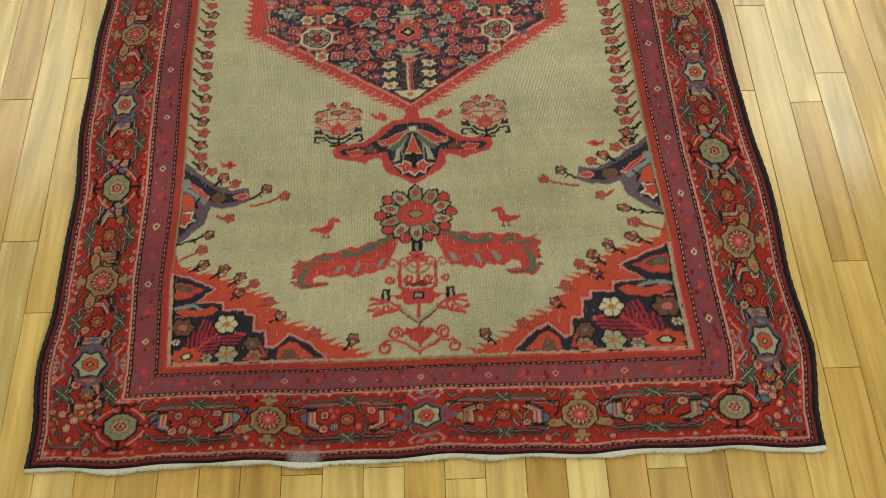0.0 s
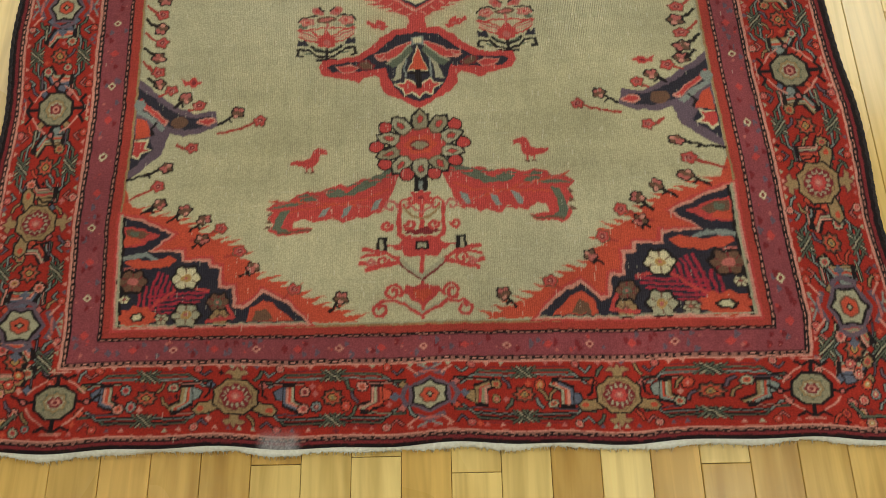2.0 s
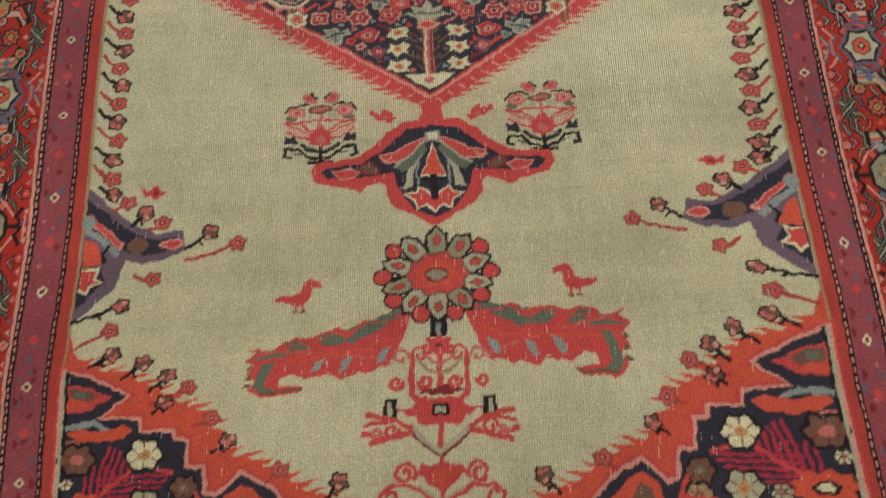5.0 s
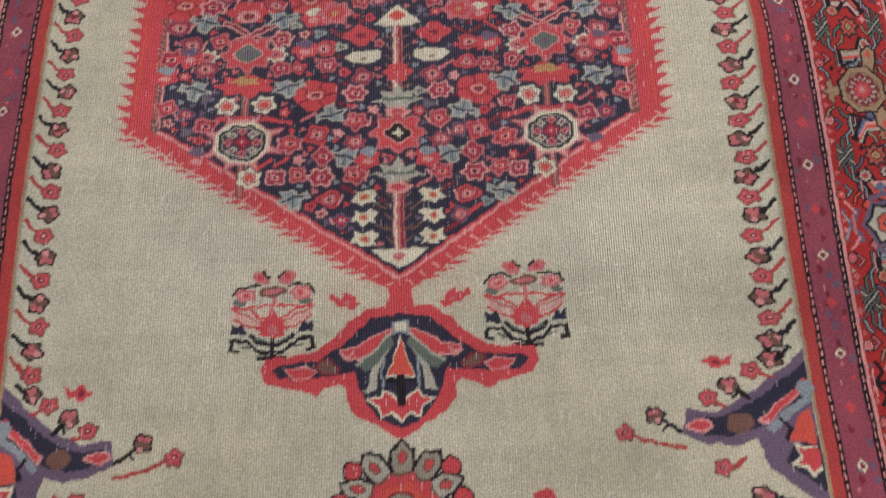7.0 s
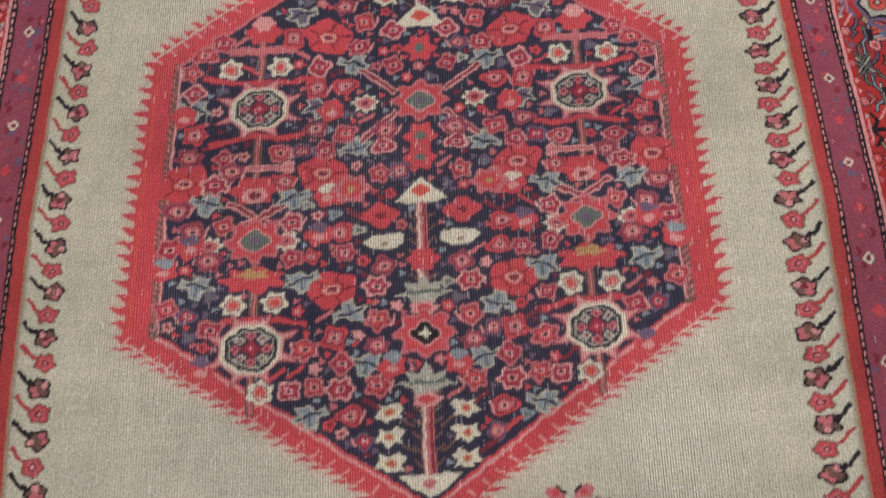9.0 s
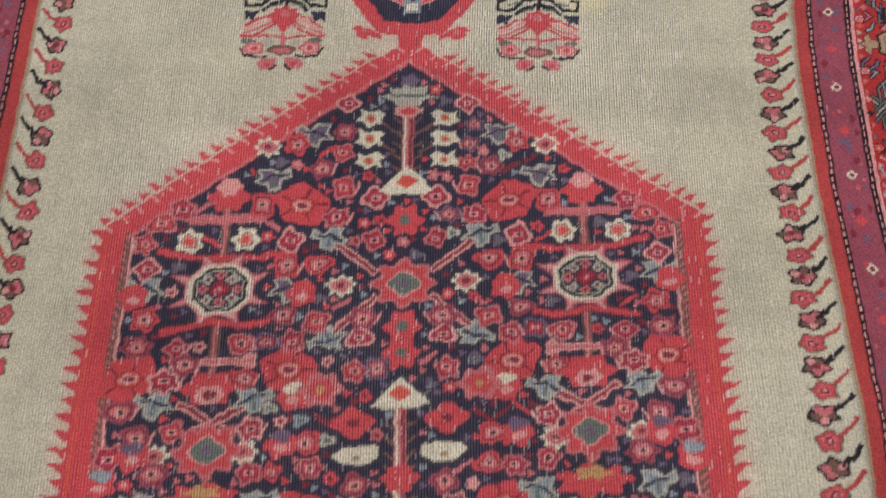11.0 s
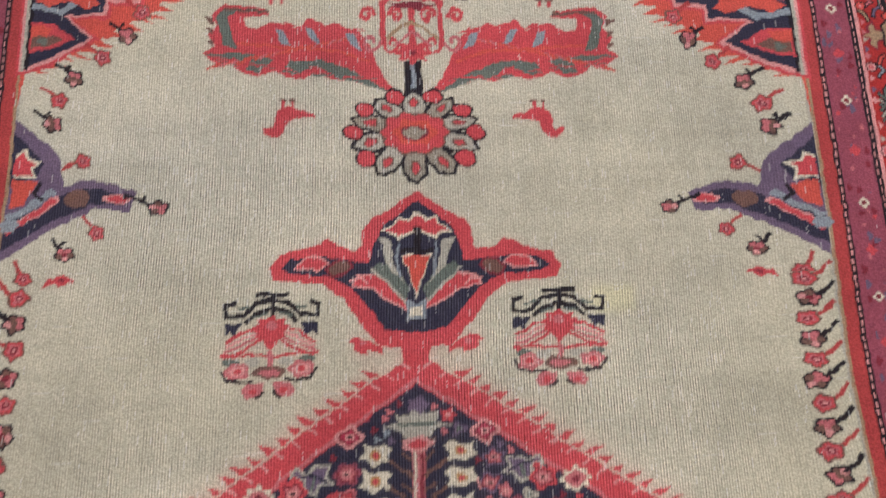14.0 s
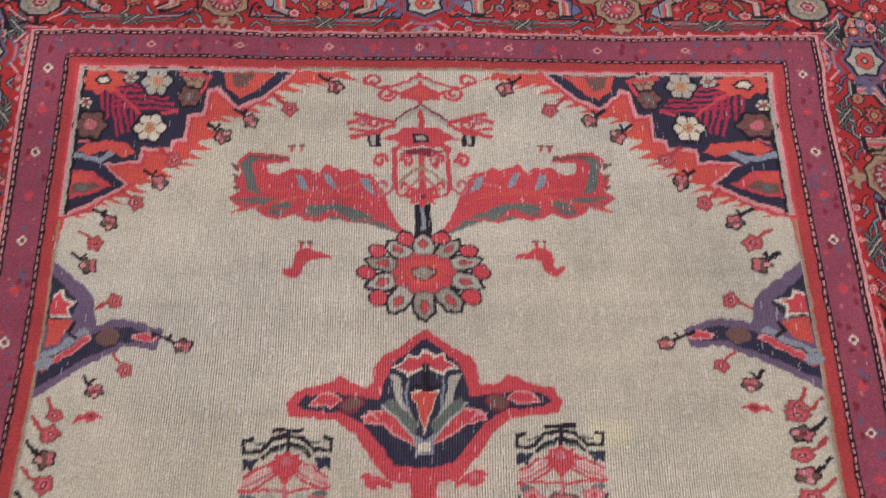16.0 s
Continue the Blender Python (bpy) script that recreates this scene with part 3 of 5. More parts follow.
def spandrel(p, back=0.0):
    outer = [(0.429, 0.226), (0.414, 0.194), (0.384, 0.180), (0.354, 0.173), (0.330, 0.156), (0.297, 0.137), (0.274, 0.126),
             (0.257, 0.102), (0.246, 0.080), (0.210, 0.067), (0.180, 0.051), (0.150, 0.032), (0.121, 0.022), (0.088, 0.007)]
    outer = outer[:1] + [(a + back, b - back) for a, b in outer[1:-2]] + outer[-2:]
    p.poly(outer + [(0.427, FB)], "orange")
    teeth(p, outer[1:], 0.025, 0.0165, (-0.90, 0.32), "orange")
    step = [(0.428, 0.181), (0.402, 0.172), (0.356, 0.148), (0.388, 0.122), (0.342, 0.119), (0.341, 0.103), (0.304, 0.103), (0.303, 0.092),
            (0.288, 0.091), (0.287, 0.061), (0.268, 0.060), (0.264, 0.031), (0.250, 0.028), (0.223, 0.052), (0.193, 0.037), (0.158, FB), (0.428, FB)]
    p.poly(grown(step, 0.0085), "red")
    p.poly(grown(step, 0.0045), "pink")
    p.poly(step, "navy")
    p.line([(0.4235, 0.18), (0.4235, FB)], 0.005, "black")
    # pocket palmettes
    p.poly([(0.422, 0.165), (0.400, 0.160), (0.372, 0.148), (0.398, 0.132), (0.422, 0.130)], "red")
    p.poly([(0.420, 0.160), (0.404, 0.158), (0.385, 0.150), (0.398, 0.144), (0.420, 0.146)], "brown")
    p.disc(0.408, 0.152, 0.006, 0.004, "green", 3, 0.2)
    p.poly([(0.422, 0.147), (0.404, 0.146), (0.398, 0.136), (0.422, 0.133)], "orange")
    p.poly([(0.245, 0.010), (0.240, 0.030), (0.222, 0.042), (0.204, 0.032), (0.180, 0.010)], "orange")
    p.poly([(0.236, 0.010), (0.232, 0.026), (0.218, 0.030), (0.206, 0.012)], "brown")
    # brown ground in the corner, comb leaves, carnations
    p.line([(0.420, 0.112), (0.392, 0.118), (0.376, 0.108)], 0.007, "slate")
    p.poly([(0.420, 0.106), (0.404, 0.112), (0.386, 0.106), (0.360, 0.114), (0.348, 0.108), (0.358, 0.098), (0.384, 0.094), (0.408, 0.096)], "orange")
    p.poly([(0.404, 0.094), (0.418, 0.090), (0.420, 0.098)], "rose")
    for i in range(5):
        p.line([(0.372 - i * 0.006, 0.088 - i * 0.003), (0.384 - i * 0.008, 0.050)], 0.0034, "crimson")
        p.line([(0.395 - i * 0.007, 0.062 + (i % 2) * 0.004), (0.398 - i * 0.007, 0.034)], 0.0034, "crimson")
        p.line([(0.382, 0.052 - i * 0.007), (0.300 + i * 0.006, 0.056 - i * 0.0068)], 0.0034, "crimson")
    p.line([(0.386, 0.030), (0.340, 0.066), (0.300, 0.058)], 0.004, "red")
    for a, b, r, o, c in ((0.333, 0.078, 0.0180, "ivory", "gold"), (0.408, 0.075, 0.018, "brown", "rose"), (0.330, 0.022, 0.018, "grey", "gold"),
                          (0.286, 0.040, 0.014, "brown", "green"), (0.282, 0.017, 0.013, "tan", "brown"), (0.364, 0.016, 0.009, "grey", "brown"), (0.418, 0.048, 0.007, "ivory", "wine")):
        p.disc(a, b, r * 1.2, r * 1.08, "black", 6, 0.08)
        p.disc(a, b, r, r * 0.85, o, 6, 0.12)
        for k in range(6):
            t = math.pi / 6 + k * math.pi / 3
            p.line([(a + r * 0.55 * math.cos(t), b + r * 0.45 * math.sin(t)), (a + r * 0.85 * math.cos(t), b + r * 0.72 * math.sin(t))], 0.0018, "brown" if o != "brown" else "wine")
        p.disc(a, b, r * 0.42, r * 0.36, c)
        p.disc(a, b, r * 0.16, r * 0.14, "rose")
    p.disc(0.399, 0.020, 0.026, 0.016, "orange", 9, 0.12)
    p.disc(0.399, 0.020, 0.011, 0.007, "black", 6, 0.1)
    p.disc(0.399, 0.020, 0.007, 0.0045, "ivory", 6, 0.1)
    p.line([(0.300, 0.012), (0.262, 0.016), (0.272, 0.034)], 0.005, "red")
    p.line([(0.427, 0.184), (0.427, FB)], 0.0035, "grey")
    p.line([(0.427, FB + 0.0012), (0.16, FB + 0.0012)], 0.0024, "grey")


def side_palmette(p):
    body = [(0.428, 0.400), (0.408, 0.383), (0.385, 0.362), (0.344, 0.337), (0.310, 0.341), (0.304, 0.316), (0.330, 0.306), (0.355, 0.303), (0.375, 0.309),
            (0.379, 0.296), (0.382, 0.280), (0.400, 0.262), (0.428, 0.240)]
    p.poly(body, "violet")
    p.poly([(0.428, 0.386), (0.405, 0.368), (0.380, 0.348), (0.350, 0.332), (0.318, 0.332), (0.312, 0.320), (0.345, 0.312), (0.372, 0.316), (0.392, 0.330), (0.428, 0.350)], "navy")
    p.poly([(0.428, 0.310), (0.404, 0.300), (0.396, 0.286), (0.428, 0.254)], "navy")
    p.disc(0.322, 0.324, 0.015, 0.006, "pink")
    p.disc(0.322, 0.324, 0.011, 0.004, "red")
    p.disc(0.362, 0.324, 0.013, 0.010, "brown")
    p.line([(0.384, 0.326), (0.396, 0.338), (0.420, 0.358)], 0.0085, "pink")
    p.line([(0.386, 0.328), (0.400, 0.341), (0.424, 0.364)], 0.006, "red")
    p.line([(0.424, 0.346), (0.406, 0.334), (0.388, 0.317)], 0.0075, "slate")
    p.line([(0.396, 0.326), (0.404, 0.318), (0.400, 0.308)], 0.004, "black")
    p.poly([(0.426, 0.336), (0.412, 0.330), (0.402, 0.306), (0.426, 0.302)], "orange")
    p.poly([(0.426, 0.300), (0.404, 0.302), (0.408, 0.290), (0.398, 0.284), (0.412, 0.280), (0.416, 0.270), (0.426, 0.276)], "ivory")
    p.poly([(0.426, 0.298), (0.408, 0.298), (0.411, 0.289), (0.404, 0.285), (0.414, 0.282), (0.418, 0.274), (0.426, 0.280)], "red")
    p.disc(0.424, 0.357, 0.009, 0.008, "slate", 6, 0.1)


def wing(p):
    out = [(0.022, 0.264), (0.040, 0.248), (0.056, 0.237), (0.071, 0.229), (0.088, 0.229), (0.105, 0.221), (0.120, 0.226), (0.138, 0.224), (0.150, 0.217), (0.168, 0.222), (0.187, 0.218),
           (0.196, 0.208), (0.212, 0.210), (0.228, 0.198), (0.216, 0.188), (0.224, 0.176), (0.214, 0.166), (0.221, 0.152), (0.207, 0.139), (0.162, 0.145), (0.157, 0.152),
           (0.186, 0.155), (0.184, 0.166), (0.170, 0.170), (0.156, 0.160), (0.142, 0.163), (0.128, 0.168), (0.115, 0.156), (0.096, 0.164), (0.086, 0.160), (0.074, 0.166), (0.058, 0.172), (0.047, 0.188), (0.038, 0.210), (0.026, 0.240), (0.014, 0.262)]
    p.poly(out, "red")
    p.poly([(0.022, 0.262), (0.044, 0.246), (0.060, 0.234), (0.080, 0.226), (0.105, 0.212), (0.128, 0.205), (0.098, 0.204), (0.070, 0.214), (0.045, 0.232)], "green")
    p.poly([(0.110, 0.213), (0.132, 0.221), (0.142, 0.216), (0.134, 0.206), (0.118, 0.204)], "green")
    p.poly([(0.150, 0.204), (0.168, 0.218), (0.182, 0.216), (0.176, 0.206), (0.228, 0.198), (0.196, 0.196), (0.168, 0.200)], "green")
    p.poly([(0.190, 0.192), (0.206, 0.188), (0.212, 0.168), (0.216, 0.156), (0.205, 0.144), (0.190, 0.146), (0.202, 0.156), (0.200, 0.170)], "green")
    p.line([(0.160, 0.149), (0.206, 0.145)], 0.004, "brown")
    top = [(0.040, 0.226), (0.085, 0.222), (0.120, 0.218), (0.150, 0.212), (0.190, 0.210), (0.222, 0.196)]
    teeth(p, top, 0.012, 0.034, (0.9, 0.35), "green")
    teeth(p, [(a + 0.007, b - 0.002) for a, b in top], 0.012, 0.034, (0.9, 0.3), "red")
    teeth(p, [(0.218, 0.190), (0.218, 0.150)], 0.009, 0.014, (1.0, -0.1), "brown")
    teeth(p, [(0.05, 0.172), (0.100, 0.166), (0.150, 0.166)], 0.007, 0.026, (0.5, -0.8), "red")
    for i in range(26):
        a, b = 0.06 + 0.16 * ((i * 37) % 26) / 26, 0.176 + 0.036 * ((i * 11) % 26) / 26
        p.line([(a, b), (a + 0.008, b + 0.004)], 0.0026, "orange" if i % 3 else "rose")
    for a, b in ((0.064, 0.182), (0.108, 0.176), (0.140, 0.179)):
        p.poly([(a - 0.008, b + 0.010), (a + 0.004, b + 0.006), (a + 0.010, b - 0.010), (a + 0.001, b - 0.008)], "slate")
    p.line([(0.048, 0.206), (0.080, 0.194), (0.140, 0.190), (0.190, 0.186)], 0.003, "orange")


def rosette(p):
    """Ten pointed pale petals outlined in black, a red ball in each gap, an oval heart."""
    for k in range(10):
        t = math.pi / 2 + math.pi * k / 5
        at = lambda r, o: (0.0695 * r * math.cos(t + o), 0.270 + 0.0545 * r * math.sin(t + o))
        petal = [at(0.36, -0.30), at(0.62, -0.29), at(0.86, -0.20), at(1.0, 0), at(0.86, 0.20), at(0.62, 0.29), at(0.36, 0.30)]
        p.poly(grown(petal, 0.0022), "black")
        p.poly(grown(petal, -0.0012), "grey" if k % 3 else "stone")
        p.poly([at(0.60, -0.08), at(0.74, -0.13), at(0.86, 0), at(0.74, 0.13), at(0.60, 0.08)], "brown")
        p.poly([at(0.63, -0.05), at(0.74, -0.08), at(0.82, 0), at(0.74, 0.08), at(0.63, 0.05)], "red")
    for i in range(1, 9):
        t = math.pi / 2 + math.pi * (i + 0.5) / 5
        p.disc(0.0655 * math.cos(t), 0.270 + 0.0490 * math.sin(t), 0.0120, 0.0100, "black")
        p.disc(0.0655 * math.cos(t), 0.270 + 0.0490 * math.sin(t), 0.0098, 0.0080, "red")
    p.disc(0, 0.270, 0.0370, 0.0255, "brown", 10, 0.05)
    p.disc(0, 0.270, 0.0345, 0.0230, "red", 10, 0.08)
    p.disc(0, 0.270, 0.0225, 0.0145, "orange", 6, 0.12)
    p.disc(0, 0.270, 0.0150, 0.0090, "wine")
    p.disc(0, 0.270, 0.0120, 0.0066, "stone", 4, 0.1)


def tree(p):
    p.poly([(-0.010, 0.232), (0.010, 0.232), (0.010, 0.196), (-0.010, 0.196)], "black")
    p.poly([(-0.0025, 0.232), (0.0025, 0.232), (0.0025, 0.196), (-0.0025, 0.196)], "slate")
    p.disc(0, 0.185, 0.017, 0.012, "red", 8, 0.2)
    p.disc(0, 0.185, 0.004, 0.003, "wine")
    p.line([(0, 0.18), (0, 0.135)], 0.007, "red")
    p.line([(0, 0.115), (0, 0.072)], 0.007, "red")
    p.line([(0, 0.06), (0, 0.010)], 0.006, "red")
    p.disc(0, 0.135, 0.026, 0.005, "wine", 5, 0.2)
    p.disc(0, 0.113, 0.037, 0.0155, "red", 6, 0.12)
    p.poly([(-0.010, 0.120), (0.010, 0.120), (0.010, 0.108), (-0.010, 0.108)], "black")
    p.poly([(-0.006, 0.117), (0.006, 0.117), (0.006, 0.111), (-0.006, 0.111)], "grey")
    p.poly([(0, 0.026), (0.012, 0.034), (0.025, 0.046), (0.024, 0.056), (0.010, 0.055), (0, 0.060), (-0.010, 0.055), (-0.024, 0.056), (-0.025, 0.046), (-0.012, 0.034)], "red")
    p.poly([(0, 0.032), (0.014, 0.044), (0.012, 0.051), (-0.012, 0.051), (-0.014, 0.044)], "orange")
    for s in (-1, 1):
        p.line([(s * 0.032, 0.176), (s * 0.032, 0.132), (s * 0.022, 0.122)], 0.0065, "red")
        p.curl(s * 0.022, 0.176, 0.010, 0.0036, "red", 0 if s > 0 else math.pi, 1.0, s)
        p.curl(s * 0.046, 0.174, 0.010, 0.0036, "rose", math.pi if s > 0 else 0, 1.0, -s)
        p.curl(s * 0.050, 0.146, 0.0085, 0.0045, "red", 0 if s < 0 else math.pi, 1.1, s)
        p.curl(s * 0.017, 0.146, 0.0085, 0.0045, "red", 0 if s > 0 else math.pi, 1.1, -s)
        p.line([(0, 0.154), (s * 0.012, 0.158), (s * 0.026, 0.170)], 0.004, "tan")
        p.line([(0, 0.164), (s * 0.012, 0.172), (s * 0.02, 0.178)], 0.003, "rose")
        p.line([(s * 0.036, 0.114), (s * 0.052, 0.116)], 0.003, "red")
        p.poly([(s * 0.048, 0.128), (s * 0.064, 0.128), (s * 0.066, 0.106), (s * 0.050, 0.104)], "black")
        p.poly([(s * 0.056, 0.124), (s * 0.061, 0.124), (s * 0.061, 0.109), (s * 0.055, 0.109)], "grey")
        p.line([(0, 0.068), (s * 0.018, 0.082), (s * 0.034, 0.096)], 0.006, "grey")
        p.line([(0, 0.064), (s * 0.020, 0.078), (s * 0.036, 0.092)], 0.003, "wine")
        p.line([(s * 0.034, 0.095), (s * 0.052, 0.104), (s * 0.084, 0.112)], 0.006, "red")
        p.line([(s * 0.060, 0.104), (s * 0.086, 0.100)], 0.005, "red")
        p.line([(s * 0.034, 0.090), (s * 0.062, 0.084), (s * 0.088, 0.091)], 0.006, "red")
        p.line([(s * 0.062, 0.084), (s * 0.080, 0.080)], 0.006, "red")
        p.curl(s * 0.056, 0.093, 0.009, 0.0045, "red", 0, 1.1, s)
        p.curl(s * 0.072, 0.090, 0.006, 0.004, "rose", 0, 1.0, -s)
        p.curl(s * 0.042, 0.046, 0.0125, 0.0045, "red", math.pi if s > 0 else 0, 1.3, -s)
        p.line([(s * 0.022, 0.050), (s * 0.032, 0.042)], 0.005, "red")
        p.line([(0, 0.018), (s * 0.016, 0.027), (s * 0.034, 0.034)], 0.0045, "grey")
        p.line([(0, 0.014), (s * 0.018, 0.024), (s * 0.036, 0.034), (s * 0.056, 0.034), (s * 0.068, 0.026)], 0.0045, "red")
        p.curl(s * 0.058, 0.023, 0.0115, 0.0045, "red", 0.4 if s > 0 else math.pi - 0.4, 1.0, -s)


def bird(p):
    p.poly([(0.194, 0.254), (0.176, 0.255), (0.166, 0.257), (0.162, 0.268), (0.154, 0.274), (0.141, 0.270), (0.138, 0.262), (0.144, 0.264), (0.151, 0.264),
            (0.151, 0.254), (0.154, 0.246), (0.166, 0.241), (0.180, 0.246), (0.194, 0.250)], "red")
    for a in (0.160, 0.170):
        p.line([(a, 0.250), (a, 0.235)], 0.0030, "red")
        p.line([(a - 0.0025, 0.2348), (a + 0.0025, 0.2348)], 0.0028, "brown")


def little_bird(p):
    p.poly([(0.080, 0.478), (0.066, 0.474), (0.058, 0.466), (0.050, 0.466), (0.044, 0.472), (0.052, 0.474), (0.056, 0.484), (0.064, 0.487), (0.064, 0.481), (0.072, 0.482), (0.080, 0.486)], "red")
    p.disc(0.060, 0.475, 0.012, 0.007, "red", 3, 0.15)
    p.disc(0.060, 0.473, 0.0035, 0.003, "rose")


def pendant(p):
    o = [(0, 0.528), (0.0135, 0.528), (0.0135, 0.480), (0.016, 0.468), (0.038, 0.466), (0.057, 0.453), (0.075, 0.434), (0.099, 0.419), (0.150, 0.415), (0.155, 0.402), (0.146, 0.388), (0.115, 0.382),
         (0.094, 0.374), (0.084, 0.381), (0.067, 0.385), (0.060, 0.381), (0.060, 0.366), (0.049, 0.351), (0.025, 0.340), (0, 0.326)]
    p.poly(both(o), "red")
    p.poly(both([(0, 0.458), (0.032, 0.455), (0.050, 0.440), (0.068, 0.424), (0.092, 0.411), (0.129, 0.409), (0.143, 0.404), (0.134, 0.394), (0.104, 0.391), (0.074, 0.394),
                 (0.050, 0.398), (0.046, 0.380), (0.037, 0.362), (0.025, 0.349), (0, 0.335)]), "navy")
    for s in (-1, 1):
        q = lambda *pts: [(s * a, b) for a, b in pts]
        p.poly(grown(q((0.011, 0.441), (0.029, 0.434), (0.046, 0.424), (0.067, 0.421), (0.062, 0.412), (0.035, 0.411), (0.013, 0.427)), 0.002), "pink")
        p.poly(q((0.011, 0.441), (0.029, 0.434), (0.046, 0.424), (0.067, 0.421), (0.062, 0.413), (0.035, 0.411), (0.013, 0.427)), "red")
        p.line(q((0.052, 0.420), (0.058, 0.414), (0.068, 0.416)), 0.0026, "pink")
        p.poly(q((0.066, 0.402), (0.078, 0.412), (0.090, 0.413), (0.097, 0.405), (0.088, 0.395), (0.072, 0.394)), "wine")
        p.poly(q((0.070, 0.402), (0.079, 0.409), (0.089, 0.410), (0.093, 0.404), (0.086, 0.397), (0.074, 0.397)), "brown")
        leaf = q((0.094, 0.399), (0.104, 0.404), (0.128, 0.404), (0.124, 0.400), (0.118, 0.394), (0.102, 0.393))
        p.poly(grown(leaf, 0.002), "pink")
        p.poly(leaf, "red")
        p.poly(q((0.012, 0.436), (0.030, 0.417), (0.048, 0.405), (0.040, 0.397), (0.022, 0.404), (0.007, 0.425)), "green")
        p.line(q((0.012, 0.436), (0.030, 0.418), (0.048, 0.405)), 0.0026, "grey")
        p.poly(q((0.012, 0.421), (0.024, 0.400), (0.027, 0.376), (0.042, 0.375), (0.036, 0.382), (0.032, 0.400)), "grey")
        p.line(q((0.018, 0.412), (0.021, 0.394), (0.020, 0.380)), 0.0028, "slate")
    p.poly([(0, 0.434), (0.008, 0.410), (0.017, 0.389), (-0.017, 0.389), (-0.008, 0.410)], "ivory")
    p.poly([(0, 0.430), (0.007, 0.410), (0.015, 0.391), (-0.015, 0.391), (-0.007, 0.410)], "orange")
    p.poly([(-0.010, 0.450), (0.010, 0.450), (0.010, 0.434), (0, 0.438), (-0.010, 0.434)], "slate")
    p.poly([(-0.007, 0.448), (0.007, 0.448), (0.007, 0.440), (-0.007, 0.440)], "ivory")
    f = both([(0, 0.362), (0.007, 0.367), (0.019, 0.374), (0.022, 0.368), (0.036, 0.367), (0.023, 0.360), (0.020, 0.351), (0.010, 0.355), (0, 0.347)])
    p.poly(grown(f, 0.0025), "ivory")
    p.poly(f, "red")
    p.line([(-0.016, 0.386), (0.016, 0.386)], 0.004, "black")
    p.line([(0, 0.388), (0, 0.364)], 0.009, "black")


def vase(p, m=0.143):
    for s in (-1, 1):
        q = lambda *pts: [(m + s * a, b) for a, b in pts]
        p.line(q((0.0, 0.421), (0.016, 0.424), (0.028, 0.436), (0.045, 0.437), (0.046, 0.426), (0.038, 0.424)), 0.0042, "black")
        p.line(q((0.004, 0.430), (0.016, 0.434), (0.024, 0.442)), 0.0045, "black")
        p.line(q((0.006, 0.434), (0.018, 0.438)), 0.0025, "green")
        p.line(q((0.024, 0.428), (0.034, 0.430)), 0.0025, "green")
        p.poly(q((0.028, 0.443), (0.046, 0.444), (0.046, 0.457), (0.040, 0.452), (0.034, 0.458), (0.032, 0.450)), "navy")
        for i in range(4):      # rays of the palmette
            p.line(q((0.010, 0.448 + 0.004 * i), (0.026, 0.452 + 0.006 * i), (0.043, 0.462 + 0.0045 * i)), 0.003, ("red", "pink", "rose", "red")[i])
        p.line(q((0.0, 0.476), (0.022, 0.474), (0.046, 0.474)), 0.003, "red")
        p.disc(m + s * 0.016, 0.481, 0.008, 0.004, "grey")
        p.disc(m + s * 0.037, 0.480, 0.008, 0.004, "green")
        p.disc(m + s * 0.031, 0.489, 0.012, 0.008, "rose", 5, 0.12)
        p.disc(m + s * 0.031, 0.489, 0.008, 0.005, "pink", 5, 0.1)
        p.disc(m + s * 0.031, 0.489, 0.004, 0.003, "red")
        p.line(q((0.046, 0.488), (0.040, 0.497), (0.026, 0.500), (0.016, 0.498)), 0.0030, "black")
        p.poly(q((0.004, 0.500), (0.020, 0.501), (0.026, 0.508), (0.022, 0.515), (0.010, 0.513), (0.006, 0.508)), "rose")
        p.disc(m + s * 0.015, 0.508, 0.004, 0.003, "red")
        p.line(q((0.012, 0.514), (0.005, 0.508)), 0.003, "black")
    p.line([(m - 0.015, 0.4165), (m + 0.015, 0.4165)], 0.0042, "black")
    p.line([(m, 0.440), (m, 0.418)], 0.005, "black")
    p.disc(m, 0.449, 0.017, 0.011, "red", 8, 0.16)
    p.poly([(m - 0.012, 0.455), (m, 0.472), (m + 0.012, 0.455)], "red")
    p.disc(m, 0.447, 0.006, 0.005, "rose")
    p.disc(m, 0.491, 0.017, 0.0065, "brown")
    p.disc(m, 0.4915, 0.011, 0.003, "rose")
    p.line([(m, 0.474), (m, 0.484)], 0.005, "rose")


NAMES = {spandrel: ("corner_piece", "stepped navy corner with orange saw-tooth edge"), side_palmette: ("side_palmette", "violet and navy half palmette"),
         wing: ("feather_leaf", "red feathered leaf with green tips"), bird: ("bird_figure", "small woven red bird shape"), little_bird: ("bird_figure", "small woven red bird shape"),
         vase: ("flower_vase", "vase of red and black flowers")}
SPRIGS = [(0.374, 0.256, 0.428, 0.240, 1), (0.383, 0.227, 0.424, 0.208, 0), (0.377, 0.200, 0.402, 0.184, 1), (0.341, 0.187, 0.364, 0.168, 1), (0.313, 0.169, 0.332, 0.152, 1),
          (0.289, 0.154, 0.330, 0.136, 0), (0.314, 0.137, 0.326, 0.126, 1), (0.260, 0.116, 0.280, 0.108, 0), (0.240, 0.090, 0.258, 0.078, 1), (0.180, 0.056, 0.196, 0.044, 0), (0.114, 0.041, 0.130, 0.022, 1)]
SIDE_SPRIGS = [(0.277, 0.336, 0.304, 0.318, 1), (0.243, 0.320, 0.304, 0.304, 0), (0.341, 0.284, 0.362, 0.290, 0), (0.335, 0.351, 0.350, 0.342, 0), (0.356, 0.364, 0.372, 0.350, 1), (0.378, 0.379, 0.396, 0.370, 0), (0.397, 0.390, 0.415, 0.402, 1)]
